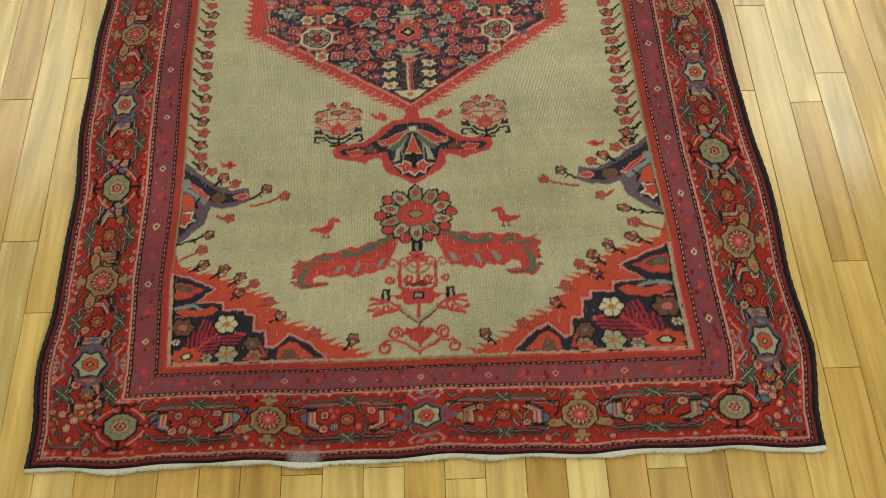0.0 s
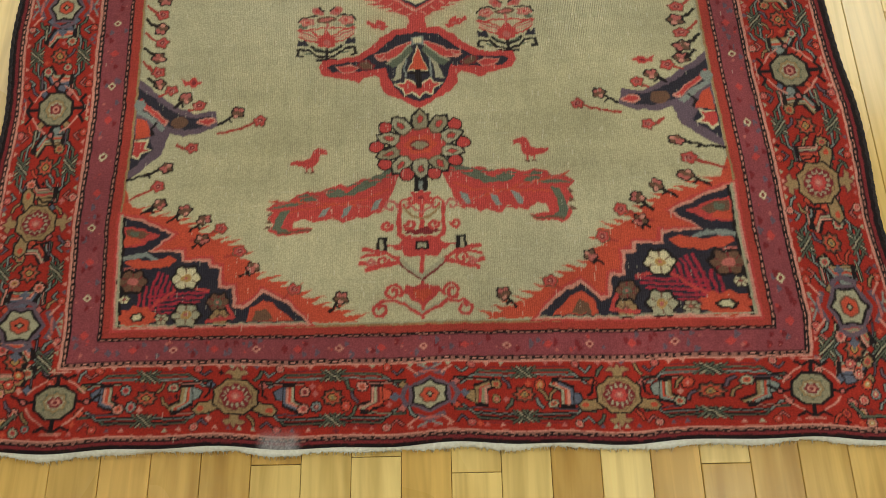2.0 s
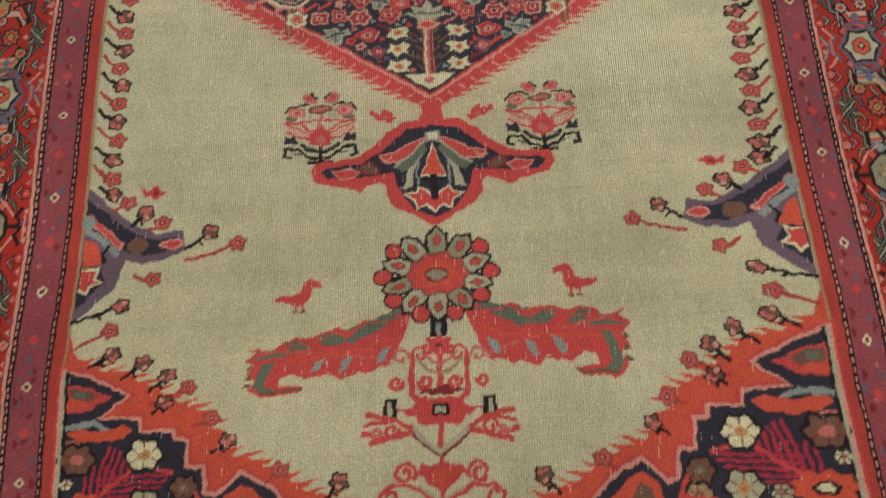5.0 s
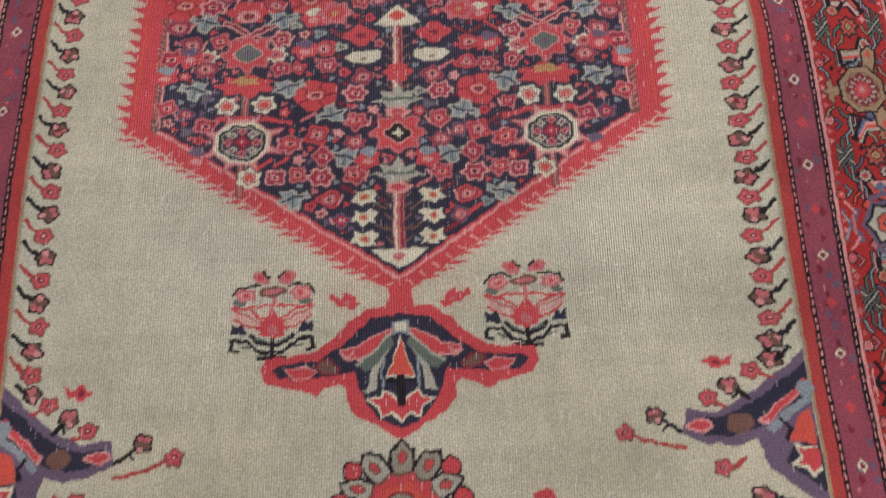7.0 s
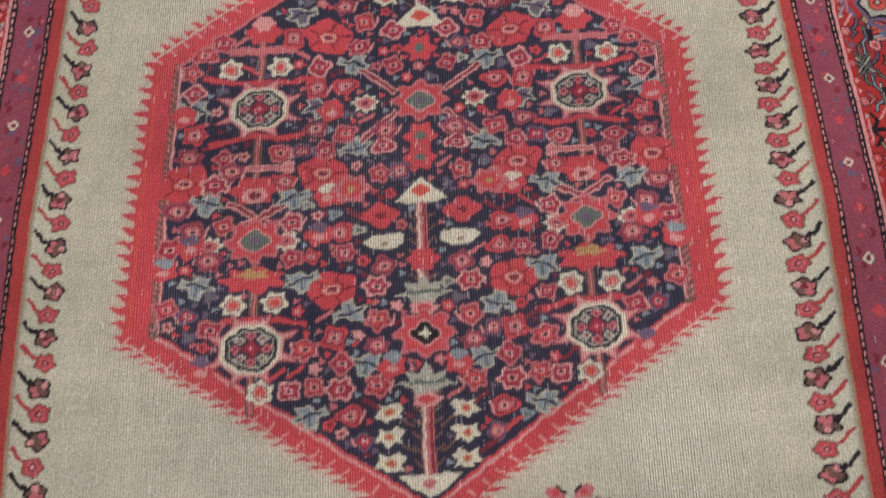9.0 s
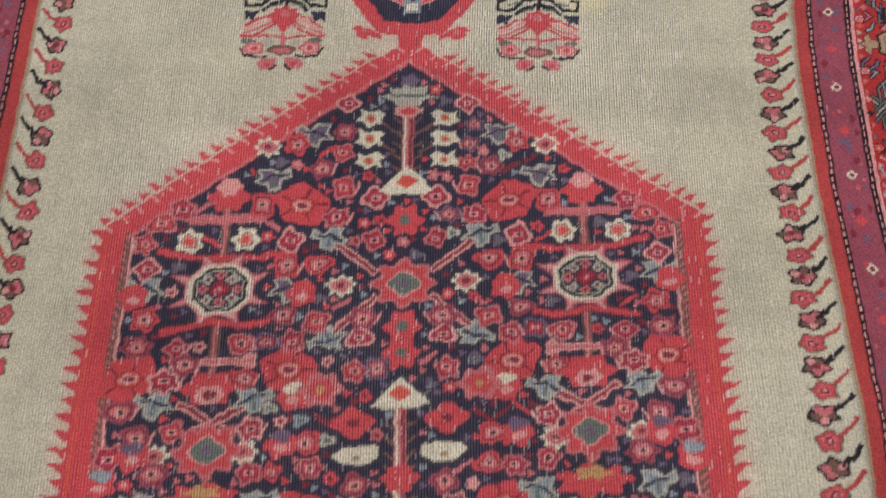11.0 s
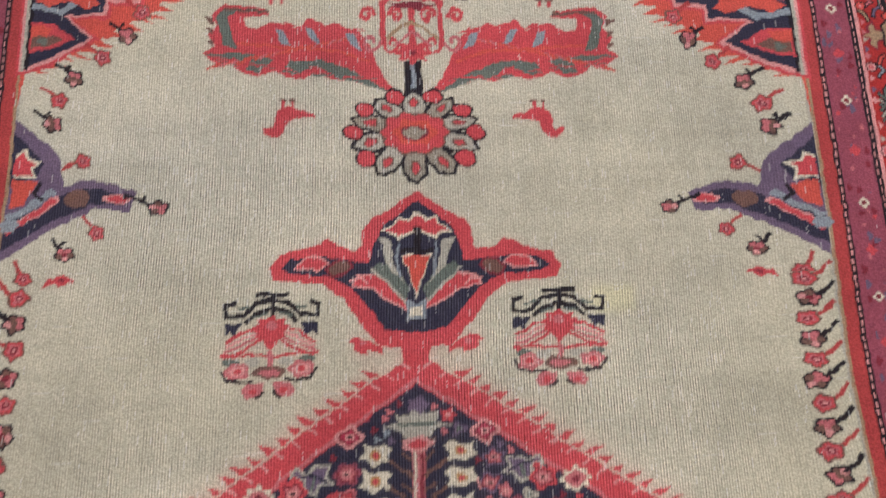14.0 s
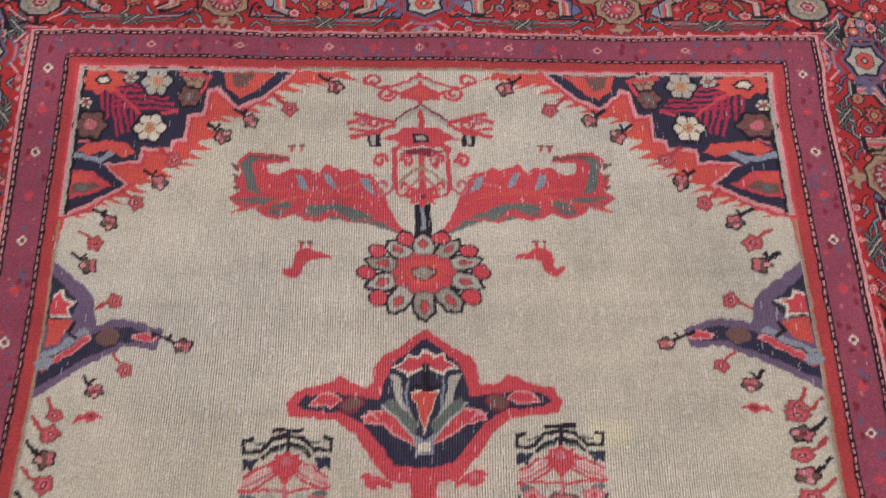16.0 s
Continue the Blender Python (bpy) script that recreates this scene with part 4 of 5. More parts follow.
SIDE_SPRIGS_UP = [(0.266, 0.335, 0.302, 0.320, 1), (0.352, 0.283, 0.372, 0.292, 0), (0.329, 0.365, 0.346, 0.346, 0), (0.360, 0.391, 0.374, 0.372, 1), (0.400, 0.421, 0.410, 0.398, 0)]
SPRIGS_UP = [(a, b, a + 0.020, b - 0.015, dark) for a, b, dark in (
    (0.106, 0.0277, 1), (0.160, 0.0548, 0), (0.208, 0.070, 1), (0.240, 0.089, 1), (0.298, 0.1185, 0), (0.313, 0.1454, 1), (0.339, 0.1695, 0), (0.370, 0.1926, 1), (0.384, 0.2167, 0), (0.389, 0.244, 1))]
for up in (False, True):
    for s in (-1, 1):
        T = quarter(s, up)
        for fn, rule, turned in ((spandrel, EDGEWISE, 0), (side_palmette, EDGEWISE, 0), (wing, WINGWISE, 0), (bird, BIRDWISE, 0.300), (little_bird, TINYWISE, 0.112), (vase, VASEWISE, 0)):
            name, text = NAMES[fn]
            put = quarter(s, up, rule, turned)
            if fn is side_palmette and up:      # longer at the far end
                put = lambda a, b, far=put: far(0.428 - (0.428 - a) * 1.12, b)
            p = Pen(put, own(name, 0, text))
            if fn is spandrel and up:
                fn(p, 0.010)      # narrower saw edge at the far end
            else:
                fn(p)
        for a, b, fa, fb, dark in (SPRIGS_UP + SIDE_SPRIGS_UP if up else SPRIGS + SIDE_SPRIGS):
            sprig(Pen(T, own("flower_sprig", 0, "dark-outlined stemmed flower" if dark else "red stemmed flower")), a, b, fa, fb, dark)
        p = Pen(T, own("bird_figure", 0, "small woven red bird shape"))
        lift, out = (0.034, 0.014) if up else (0.0, 0.0)
        p.disc(0.346 + out, 0.389 + lift, 0.0115, 0.0068, "red", 4, 0.25)
        p.poly([(0.350 + out, 0.388 + lift), (0.365 + out, 0.398 + lift), (0.359 + out, 0.384 + lift)], "red")
        p.disc(0.346 + out, 0.389 + lift, 0.004, 0.0028, "wine")
        if up:      # little pairs of legs left over from a bird
            p = Pen(T, FIELD)
            for da in (0.144, 0.156):
                p.line([(da, 0.1000), (da, 0.1075)], 0.0032, "red")
                p.line([(da - 0.0035, 0.1005), (da + 0.0035, 0.1005)], 0.0026, "brown")
    T = quarter(1, up, STEMWISE)
    tree(Pen(T, own("flowering_stem", 0, "red scrolling stem with flowers")))
    rosette(Pen(T, own("rosette", 0, "grey-petalled rosette outlined in black")))
    hang = quarter(1, up, PENDWISE)
    pendant(Pen((lambda a, b, far=hang: far(a * 0.955, b)) if up else hang, own("pendant", 0, "navy palmette pendant with red outline")))

# stemmed flowers along both sides of the field
for s, first, pitch, n in ((-1, 0.4103, 0.0266, 35), (1, 0.4094, 0.0247, 38)):
    for k in range(n):
        b = first + pitch * k
        dark = (k % 2 == 1) if s < 0 else (k % 2 == 0)
        o = Pen((lambda a, v, s=s: (s * a, v)), own("flower_sprig", 0, "dark-outlined stemmed flower" if dark else "red stemmed flower"))
        sprig(o, 0.400 + 0.002 * math.sin(k * 2.3), b, 0.4245, b + 0.020, dark, 0.0099)

# ---- the medallion ----
MED = own("medallion", 0, "navy lattice medallion with red saw-tooth rim")
HEX = [(0.287, 0.700), (0.281, 1.020), (0.0, 1.214)]
rim = [(0.0, 0.478), (0.322, 0.694), (0.314, 1.030), (0.0, 1.247)]
p = Pen(owner=MED)
p.poly(both(rim), "red")
for s in (-1, 1):
    ps = Pen(quarter(s, False), MED)
    teeth(ps, [(0.030, 0.498), (0.322, 0.692)], 0.0165, 0.0150, (1.0, -0.12), "red")
    teeth(ps, [(0.321, 0.692), (0.313, 1.034)], 0.0165, 0.0158, (1.0, 0.10), "red")
    teeth(ps, [(0.313, 1.034), (0.030, 1.228)], 0.0165, 0.0150, (1.0, 0.30), "red")
    ps.line([(0.316, 0.705), (0.308, 1.022)], 0.003, "orange")
    for k in range(21):      # pale nicks between the teeth
        t = (k + 0.9) / 21
        ps.line([(0.322 * t + 0.001, 0.483 + 0.209 * t), (0.322 * t - 0.006, 0.488 + 0.209 * t)], 0.0024, "pink")
        ps.line([(0.313 * t + 0.001, 1.245 - 0.215 * t), (0.313 * t - 0.006, 1.240 - 0.215 * t)], 0.0024, "pink")
inner = [(0, 0.506)] + HEX
p.poly(both(grown(inner, 0.0)), "navy")
for s in (-1, 1):
    ps = Pen(quarter(s, False), MED)
    ps.line([(0, 0.500), (0.291, 0.698)], 0.0035, "pink")
    ps.line([(0.291, 0.700), (0.285, 1.020)], 0.010, "brown")
    ps.line([(0.287, 0.702), (0.281, 1.018)], 0.003, "pink")
    ps.line([(0.285, 1.020), (0, 1.218)], 0.0035, "rose")
    for k in range(40):
        ps.line([(0.291 - 0.00015 * k, 0.704 + k * 0.008), (0.2945 - 0.00015 * k, 0.708 + k * 0.008)], 0.0022, "rose")


def m_rosette(p, a, b, r=0.0115, outer="rose", inner="red"):
    k = int(abs(a) * 1733 + b * 1129)
    n, turn, wide = (4, 5, 4, 6, 3)[k % 5], k % 7, 0.92 + 0.05 * (k % 5)
    p.disc(a, b, r * 1.08 * wide, r * 0.92 / wide, outer, n, 0.17, turn)
    p.disc(a, b, r * 0.80 * wide, r * 0.66 / wide, "wine" if outer != "wine" else "red", n, 0.17, turn)
    p.disc(a, b, r * 0.64 * wide, r * 0.52 / wide, inner, n, 0.15, turn)
    if k % 3 == 0:
        p.line([(a - r * 0.9, b - r * 0.5), (a - r * 1.3, b + r * 0.3)], 0.0026, "pink")
    p.poly([(a - r * 0.38, b - r * 0.22), (a + r * 0.38, b - r * 0.22), (a + r * 0.38, b + r * 0.22), (a - r * 0.38, b + r * 0.22)], "pink")
    p.disc(a, b, r * 0.2, r * 0.14, "black")


def m_octagon(p, a, b):
    for i in range(8):
        t = math.pi / 8 + i * math.pi / 4
        for k, w, ink in ((0.056, 0.36, "plum"), (0.053, 0.26, "rose"), (0.050, 0.17, "pink")):
            p.poly([(a + 0.030 * math.cos(t - w), b + 0.025 * math.sin(t - w)), (a + k * math.cos(t), b + k * 0.78 * math.sin(t)), (a + 0.030 * math.cos(t + w), b + 0.025 * math.sin(t + w))], ink)
    p.star(a, b, 8, 0.0375, 0.0310, "pink", 1.0, math.pi / 8)
    p.star(a, b, 8, 0.0345, 0.0285, "ivory", 1.0, math.pi / 8)
    p.star(a, b, 8, 0.0300, 0.0245, "black", 1.0, math.pi / 8)
    p.star(a, b, 8, 0.0262, 0.0212, "grey", 1.0, math.pi / 8)
    p.star(a, b, 8, 0.0246, 0.0198, "navy", 1.0, math.pi / 8)
    for i in range(8):
        t = i * math.pi / 4
        ca, sa = a + 0.0175 * math.cos(t), b + 0.0142 * math.sin(t)
        p.disc(ca, sa, 0.0056, 0.0044, "grey" if i % 2 else "rose", 4, 0.2)
        p.disc(ca, sa, 0.0022, 0.0018, "wine")
    p.disc(a, b, 0.0105, 0.0085, "wine", 4, 0.15)
    p.disc(a, b, 0.0065, 0.005, "crimson", 4, 0.2)
    p.disc(a, b, 0.0025, 0.002, "pink")


def m_star(p, a, b, core="slate"):
    p.disc(a, b, 0.031, 0.025, "rose", 8, 0.16)
    p.disc(a, b, 0.026, 0.021, "red", 8, 0.16)
    p.disc(a, b, 0.017, 0.0135, "pink", 4, 0.12)
    p.disc(a, b, 0.015, 0.0115, "green" if core == "slate" else "black", 4, 0.12)
    p.disc(a, b, 0.006, 0.0045, "violet" if core == "slate" else "ivory", 4, 0.3)


def m_poppy(p, a, b, tilt):
    pts = []
    for i in range(20):
        t = 2 * math.pi * i / 20
        k = 1 + 0.10 * math.cos(5 * t)
        x, y = 0.027 * k * math.cos(t), 0.0205 * k * math.sin(t)
        pts.append((a + x - tilt * y * 0.4, b + y + tilt * x * 0.4))
    p.poly(pts, "red")
    for i in range(5):
        t = 2 * math.pi * i / 5 + 0.6
        p.line([(a + 0.013 * math.cos(t), b + 0.009 * math.sin(t)), (a + 0.026 * math.cos(t), b + 0.019 * math.sin(t))], 0.0024, "wine")
    p.disc(a, b, 0.0135, 0.0095, "wine")
    p.disc(a, b, 0.0118, 0.0082, "orange")
    p.disc(a, b, 0.0095, 0.006, "pink", 5, 0.1)
    p.disc(a, b, 0.006, 0.0035, "wine")


def m_leaf(p, a, b, s, q=1):
    """Jagged leaf in grey outline."""
    pts = [(-0.020, -0.004), (-0.011, 0.003), (-0.015, 0.011), (0.000, 0.012), (0.007, 0.006), (0.018, 0.012), (0.021, 0.003), (0.010, 0.000), (0.009, -0.009), (-0.002, -0.013), (-0.006, -0.005)]
    w = [(a + s * x, b + q * y) for x, y in pts]
    p.poly(grown(w, 0.0008), "grey")
    p.poly(grown(w, -0.0022), "slate" if int(a * 991 + b * 577) % 3 else "violet")
    p.line([(a - s * 0.012, b - q * 0.002), (a, b + q * 0.004), (a + s * 0.012, b + q * 0.005)], 0.003, "navy")
    p.line([(a, b + q * 0.002), (a + s * 0.002, b - q * 0.008)], 0.003, "green")


def m_ivory(p, a, b, r=0.0145):
    p.disc(a, b, r * 0.94, r * 0.80, "ivory", 6, 0.16, a * 300)
    p.disc(a, b, r * 0.60, r * 0.50, "brown", 5, 0.1)
    p.disc(a, b, r * 0.5, r * 0.42, "pink", 5, 0.1)
    p.disc(a, b, r * 0.36, r * 0.3, "orange")


def m_moth(p, a, b, s):
    """Ivory three-lobed blossom beside the central stem."""
    p.poly([(a - s * 0.017, b + 0.005), (a - s * 0.009, b + 0.0105), (a + s * 0.002, b + 0.006), (a + s * 0.012, b + 0.0105), (a + s * 0.011, b + 0.002), (a + s * 0.017, b - 0.004),
            (a + s * 0.008, b - 0.005), (a + s * 0.003, b - 0.0105), (a - s * 0.007, b - 0.006), (a - s * 0.015, b - 0.008), (a - s * 0.011, b - 0.001)], "ivory")
    p.disc(a, b, 0.0058, 0.0046, "gold")
    p.disc(a, b, 0.0034, 0.0028, "red")


def m_half(s):
    T = quarter(s, False)
    got = lambda name, text="": Pen(T, own(name, MED, text))
    vines = Pen(T, MED)
    for pts in ([(0.185, 0.700), (0.185, 0.780)], [(0.187, 0.925), (0.187, 0.850)], [(0.187, 0.99), (0.187, 1.065)], [(0.187, 0.65), (0.187, 0.61)]):
        vines.line(pts, 0.010, "brown")
        vines.line(pts, 0.004, "rose")
    for pts in ([(0.135, 0.925), (0.16, 0.921), (0.19, 0.927), (0.24, 0.918)], [(0.118, 1.0), (0.15, 0.994), (0.22, 0.996), (0.252, 1.004)], [(0.24, 0.70), (0.215, 0.708), (0.16, 0.708), (0.130, 0.700)]):
        vines.line(pts, 0.0085, "wine")
        vines.line(pts, 0.0058, "red")
    for pts in ([(0.03, 0.975), (0.07, 1.006)], [(0.03, 0.945), (0.07, 0.912)], [(0.17, 0.818), (0.215, 0.845)], [(0.20, 0.818), (0.15, 0.842)]):
        vines.line(pts, 0.0085, "pink")
        vines.line(pts, 0.0035, "wine")
    for e in (-1, 1):
        for q in (-1, 1):
            vines.disc(0.187 + e * 0.036, 0.886 + q * 0.0035, 0.0075, 0.0052, "pink")
        vines.disc(0.187 + e * 0.036, 0.886, 0.0045, 0.0055, "rose")
    vines.line([(0.153, 0.886), (0.221, 0.886)], 0.0075, "pink")
    vines.line([(0.150, 0.886), (0.224, 0.886)], 0.0035, "rose")
    vines.line([(0.150, 1.036), (0.222, 1.036)], 0.010, "rose")
    vines.disc(0.187, 0.860, 0.026, 0.016, "red", 6, 0.16)
    vines.disc(0.187, 0.853, 0.013, 0.009, "pink", 6, 0.1)
    vines.disc(0.187, 0.853, 0.006, 0.004, "wine")
    vines.disc(0.187, 0.754, 0.034, 0.014, "red", 7, 0.18)
    vines.disc(0.187, 0.761, 0.016, 0.006, "gold", 5, 0.25)
    vines.disc(0.186, 1.060, 0.020, 0.015, "red", 6, 0.15)
    vines.disc(0.186, 1.071, 0.013, 0.009, "pink", 6, 0.1)
    for a, b, t in ((0.268, 0.872, -1), (0.111, 0.874, 1), (0.109, 1.050, 1), (0.100, 0.737, 0)):
        m_poppy(got("poppy", "large red poppy"), a, b, t)
    for a, b in ((0.222, 1.013), (0.165, 1.014), (0.208, 0.726), (0.163, 0.727), (0.176, 0.630)):
        m_ivory(got("ivory_flower"), a, b)
    for a, b, k, q in ((0.247, 0.749, 1, 1), (0.134, 0.747, -1, 1), (0.240, 0.845, 1, 1), (0.145, 0.845, -1, 1), (0.080, 0.712, 1, -1), (0.064, 0.651, 1, 1), (0.074, 0.906, 1, -1),
                       (0.078, 1.012, 1, 1), (0.142, 1.078, -1, 1), (0.125, 0.600, -1, 1), (0.262, 0.963, 1, 1), (0.118, 0.958, -1, 1), (0.098, 1.128, 1, 1)):
        m_leaf(got("grey_leaf"), a, b, k, q)
    for a, b in ((0.064, 0.961), (0.236, 0.797), (0.152, 0.797), (0.149, 1.115)):
        w = got("lattice_flower")
        w.disc(a, b, 0.0135, 0.0105, "ivory", 8, 0.2)
        w.disc(a, b, 0.010, 0.007, "rose", 4, 0.1)
        w.disc(a, b, 0.004, 0.003, "wine")
    spots = [(0.268, 1.012), (0.263, 0.985), (0.259, 0.932), (0.264, 0.904), (0.225, 0.901), (0.161, 0.904), (0.118, 1.011), (0.121, 0.984), (0.120, 0.931), (0.110, 0.904),
             (0.087, 0.923), (0.233, 0.868), (0.155, 0.868), (0.214, 0.884), (0.233, 1.048), (0.253, 1.033), (0.065, 1.165), (0.118, 1.118), (0.272, 0.840)]
    spots += [(0.278, 0.797), (0.220, 0.820), (0.146, 0.818), (0.091, 0.803), (0.236, 0.779), (0.144, 0.777), (0.280, 0.728), (0.052, 0.738), (0.098, 0.683), (0.052, 0.672),
              (0.090, 0.655), (0.052, 0.630), (0.092, 0.628), (0.042, 0.818), (0.043, 0.760), (0.232, 0.700), (0.130, 0.672), (0.145, 0.630), (0.082, 0.600), (0.255, 0.815)]
    spots += [(0.078, 0.855), (0.046, 0.870), (0.042, 0.905), (0.088, 0.985), (0.040, 0.925), (0.032, 1.010), (0.066, 1.068), (0.032, 1.056), (0.150, 1.050), (0.090, 1.090), (0.072, 1.035), (0.050, 0.700)]
    kinds = (("rose", "red"), ("red", "rose"), ("rose", "crimson"), ("pink", "crimson"), ("plum", "rose"))
    for i, (a, b) in enumerate(spots):
        m_rosette(got("lattice_flower"), a, b, 0.0118 + 0.0022 * ((i * 5) % 4) / 3, *kinds[(i * 3) % 5])
    for a, b, c in ((0.115, 0.805, "violet"), (0.256, 0.800, "violet"), (0.274, 0.958, "red"), (0.104, 0.957, "red"), (0.240, 0.660, "violet"), (0.105, 0.850, "ivory"), (0.284, 0.775, "slate"), (0.036, 0.652, "slate")):
        w = got("lattice_flower")
        w.disc(a, b - 0.003, 0.015, 0.013, "red", 5, 0.14)
        w.disc(a, b + 0.006, 0.010, 0.006, c, 3, 0.12)
        w.disc(a, b - 0.006, 0.007, 0.004, "pink")
    w = got("poppy", "large red poppy")
    w.disc(0.046, 0.820, 0.020, 0.014, "red", 4, 0.16)
    w.disc(0.046, 0.820, 0.006, 0.004, "wine")
    w = got("poppy", "large red poppy")
    w.disc(0.078, 0.853, 0.021, 0.016, "rose", 6, 0.14)
    w.disc(0.078, 0.853, 0.013, 0.010, "red", 6, 0.14)
    w.disc(0.078, 0.853, 0.005, 0.004, "gold")
    w = got("ivory_flower")
    w.poly([(0.020, 0.796), (0.036, 0.798), (0.056, 0.796), (0.066, 0.790), (0.056, 0.782), (0.036, 0.778), (0.022, 0.784)], "ivory")
    w.disc(0.042, 0.786, 0.004, 0.003, "tan")
    for b in (0.600, 0.575, 0.549, 1.147, 1.123, 1.098):
        m_moth(got("ivory_blossom", "ivory lobed blossom"), 0.0405, b, 1)
    for a, b in ((0.187, 0.677), (0.187, 0.961)):
        m_octagon(got("octagon_rosette", "rayed pink and black octagon rosette"), a, b)
    m_star(got("star_rosette", "red star rosette with a green heart"), 0.186, 0.800)
    for b in (0.562, 0.588, 1.112, 1.136):
        vines.line([(0.014, b - 0.004), (0.026, b + 0.004)], 0.003, "brown")


for s in (-1, 1):
    m_half(s)
STEM_LOW, STEM_TOP = (own("central_stem", MED, "pink and ivory flowering central stem") for _ in range(2))
for v0, v1 in ((0.530, 0.640), (0.70, 0.83), (1.085, 1.175)):
    p = Pen(owner=STEM_LOW if v1 < 1 else STEM_TOP)
    p.line([(0, v0), (0, v1)], 0.013, "rose")
    p.line([(-0.0035, v0), (-0.0035, v1)], 0.0026, "ivory")
    p.line([(0.0035, v0), (0.0035, v1)], 0.0026, "wine")
    for k in range(int((v1 - v0) / 0.014)):
        for s in (-1, 1):
            p.line([(s * 0.007, v0 + 0.014 * k), (s * 0.015, v0 + 0.014 * k + 0.006)], 0.003, "brown")
for b, q in ((0.632, 1), (0.730, 1), (1.176, 1)):
    p.owner = STEM_LOW if b < 1 else STEM_TOP
    p.poly([(-0.034, b - 0.004), (-0.018, b), (-0.022, b + 0.009), (-0.008, b + 0.007), (0, b + 0.019), (0.008, b + 0.007), (0.022, b + 0.009), (0.018, b), (0.034, b - 0.004),
            (0.016, b - 0.008), (0.012, b - 0.014), (-0.012, b - 0.014), (-0.016, b - 0.008)], "grey")
    p.line([(-0.018, b - 0.002), (0.018, b - 0.002)], 0.004, "green")
    p.disc(0, b - 0.020, 0.015, 0.007, "pink", 5, 0.15)
    p.disc(0, b - 0.020, 0.009, 0.004, "red")
p.disc(0, 1.192, 0.010, 0.008, "violet", 5, 0.2)
p.owner = STEM_LOW
p.disc(0, 0.765, 0.018, 0.012, "red", 6, 0.15)
for b in (0.845, 1.073):
    p.owner = STEM_LOW if b < 1 else STEM_TOP
    p.poly([(-0.029, b - 0.010), (-0.013, b + 0.007), (0, b + 0.018), (0.013, b + 0.007), (0.029, b - 0.010), (0.012, b - 0.014), (-0.012, b - 0.014)], "ivory")
    p.disc(0, b + 0.001, 0.010, 0.007, "orange", 4, 0.1)
p.owner = STEM_LOW
p.poly([(-0.034, 0.536), (0.034, 0.536), (0.020, 0.524), (0, 0.512), (-0.020, 0.524)], "ivory")
p.disc(0, 0.527, 0.007, 0.005, "rose", 4, 0.1)
m_star(Pen(owner=own("star_rosette", MED, "red star rosette with black and ivory heart")), 0, 0.682, "black")
m_star(Pen(owner=own("star_rosette", MED, "red star rosette with a green heart")), 0, 0.961)
p = Pen(owner=MED)
for b in (0.915, 1.030, 0.887):
    p.disc(0, b, 0.017, 0.016, "red", 6, 0.2)
    p.disc(0, b, 0.006, 0.005, "green")


def lattice_filler(r, u, v):
    m_rosette(Pen(owner=own("lattice_flower", MED)), u, v, r.uniform(0.0095, 0.0125), *r.choice((("rose", "red"), ("red", "rose"), ("rose", "crimson"), ("plum", "rose"), ("violet", "rose"), ("violet", "crimson"))))


def lattice_bud(r, u, v):
    p = Pen(owner=MED)
    k = r.random()
    if k < 0.5:
        p.disc(u, v, 0.0066, 0.0056, r.choice(("red", "rose", "red", "pink")), 5, 0.2)
        p.disc(u, v, 0.0028, 0.0024, r.choice(("pink", "wine")))
    elif k < 0.75:
        w = r.choice((-1, 1)) * 0.008
        p.line([(u - w, v - 0.005), (u, v), (u + w, v + 0.005)], 0.0045, r.choice(("red", "rose", "wine")))
    else:
        p.disc(u, v, 0.0074, 0.0058, r.choice(("slate", "grey", "violet")), 3, 0.3)
        p.disc(u, v, 0.0034, 0.0026, "green", 3, 0.3)


scatter("navy", 0.0115, 7000, 8, lattice_filler, 0.28, (0.53, 1.20))
scatter("navy", 0.0075, 9000, 9, lattice_bud, 0.28, (0.53, 1.20))
scatter("navy", 0.0040, 9000, 10, lambda r, u, v: Pen(owner=MED).disc(u, v, 0.0036, 0.0030, r.choice(("red", "rose", "wine", "violet", "slate")), 3, 0.3), 0.28, (0.53, 1.20))


# ---- the rug itself ----
def ease(a, b, x):
    t = np.clip((x - a) / (b - a), 0, 1)
    return t * t * (3 - 2 * t)


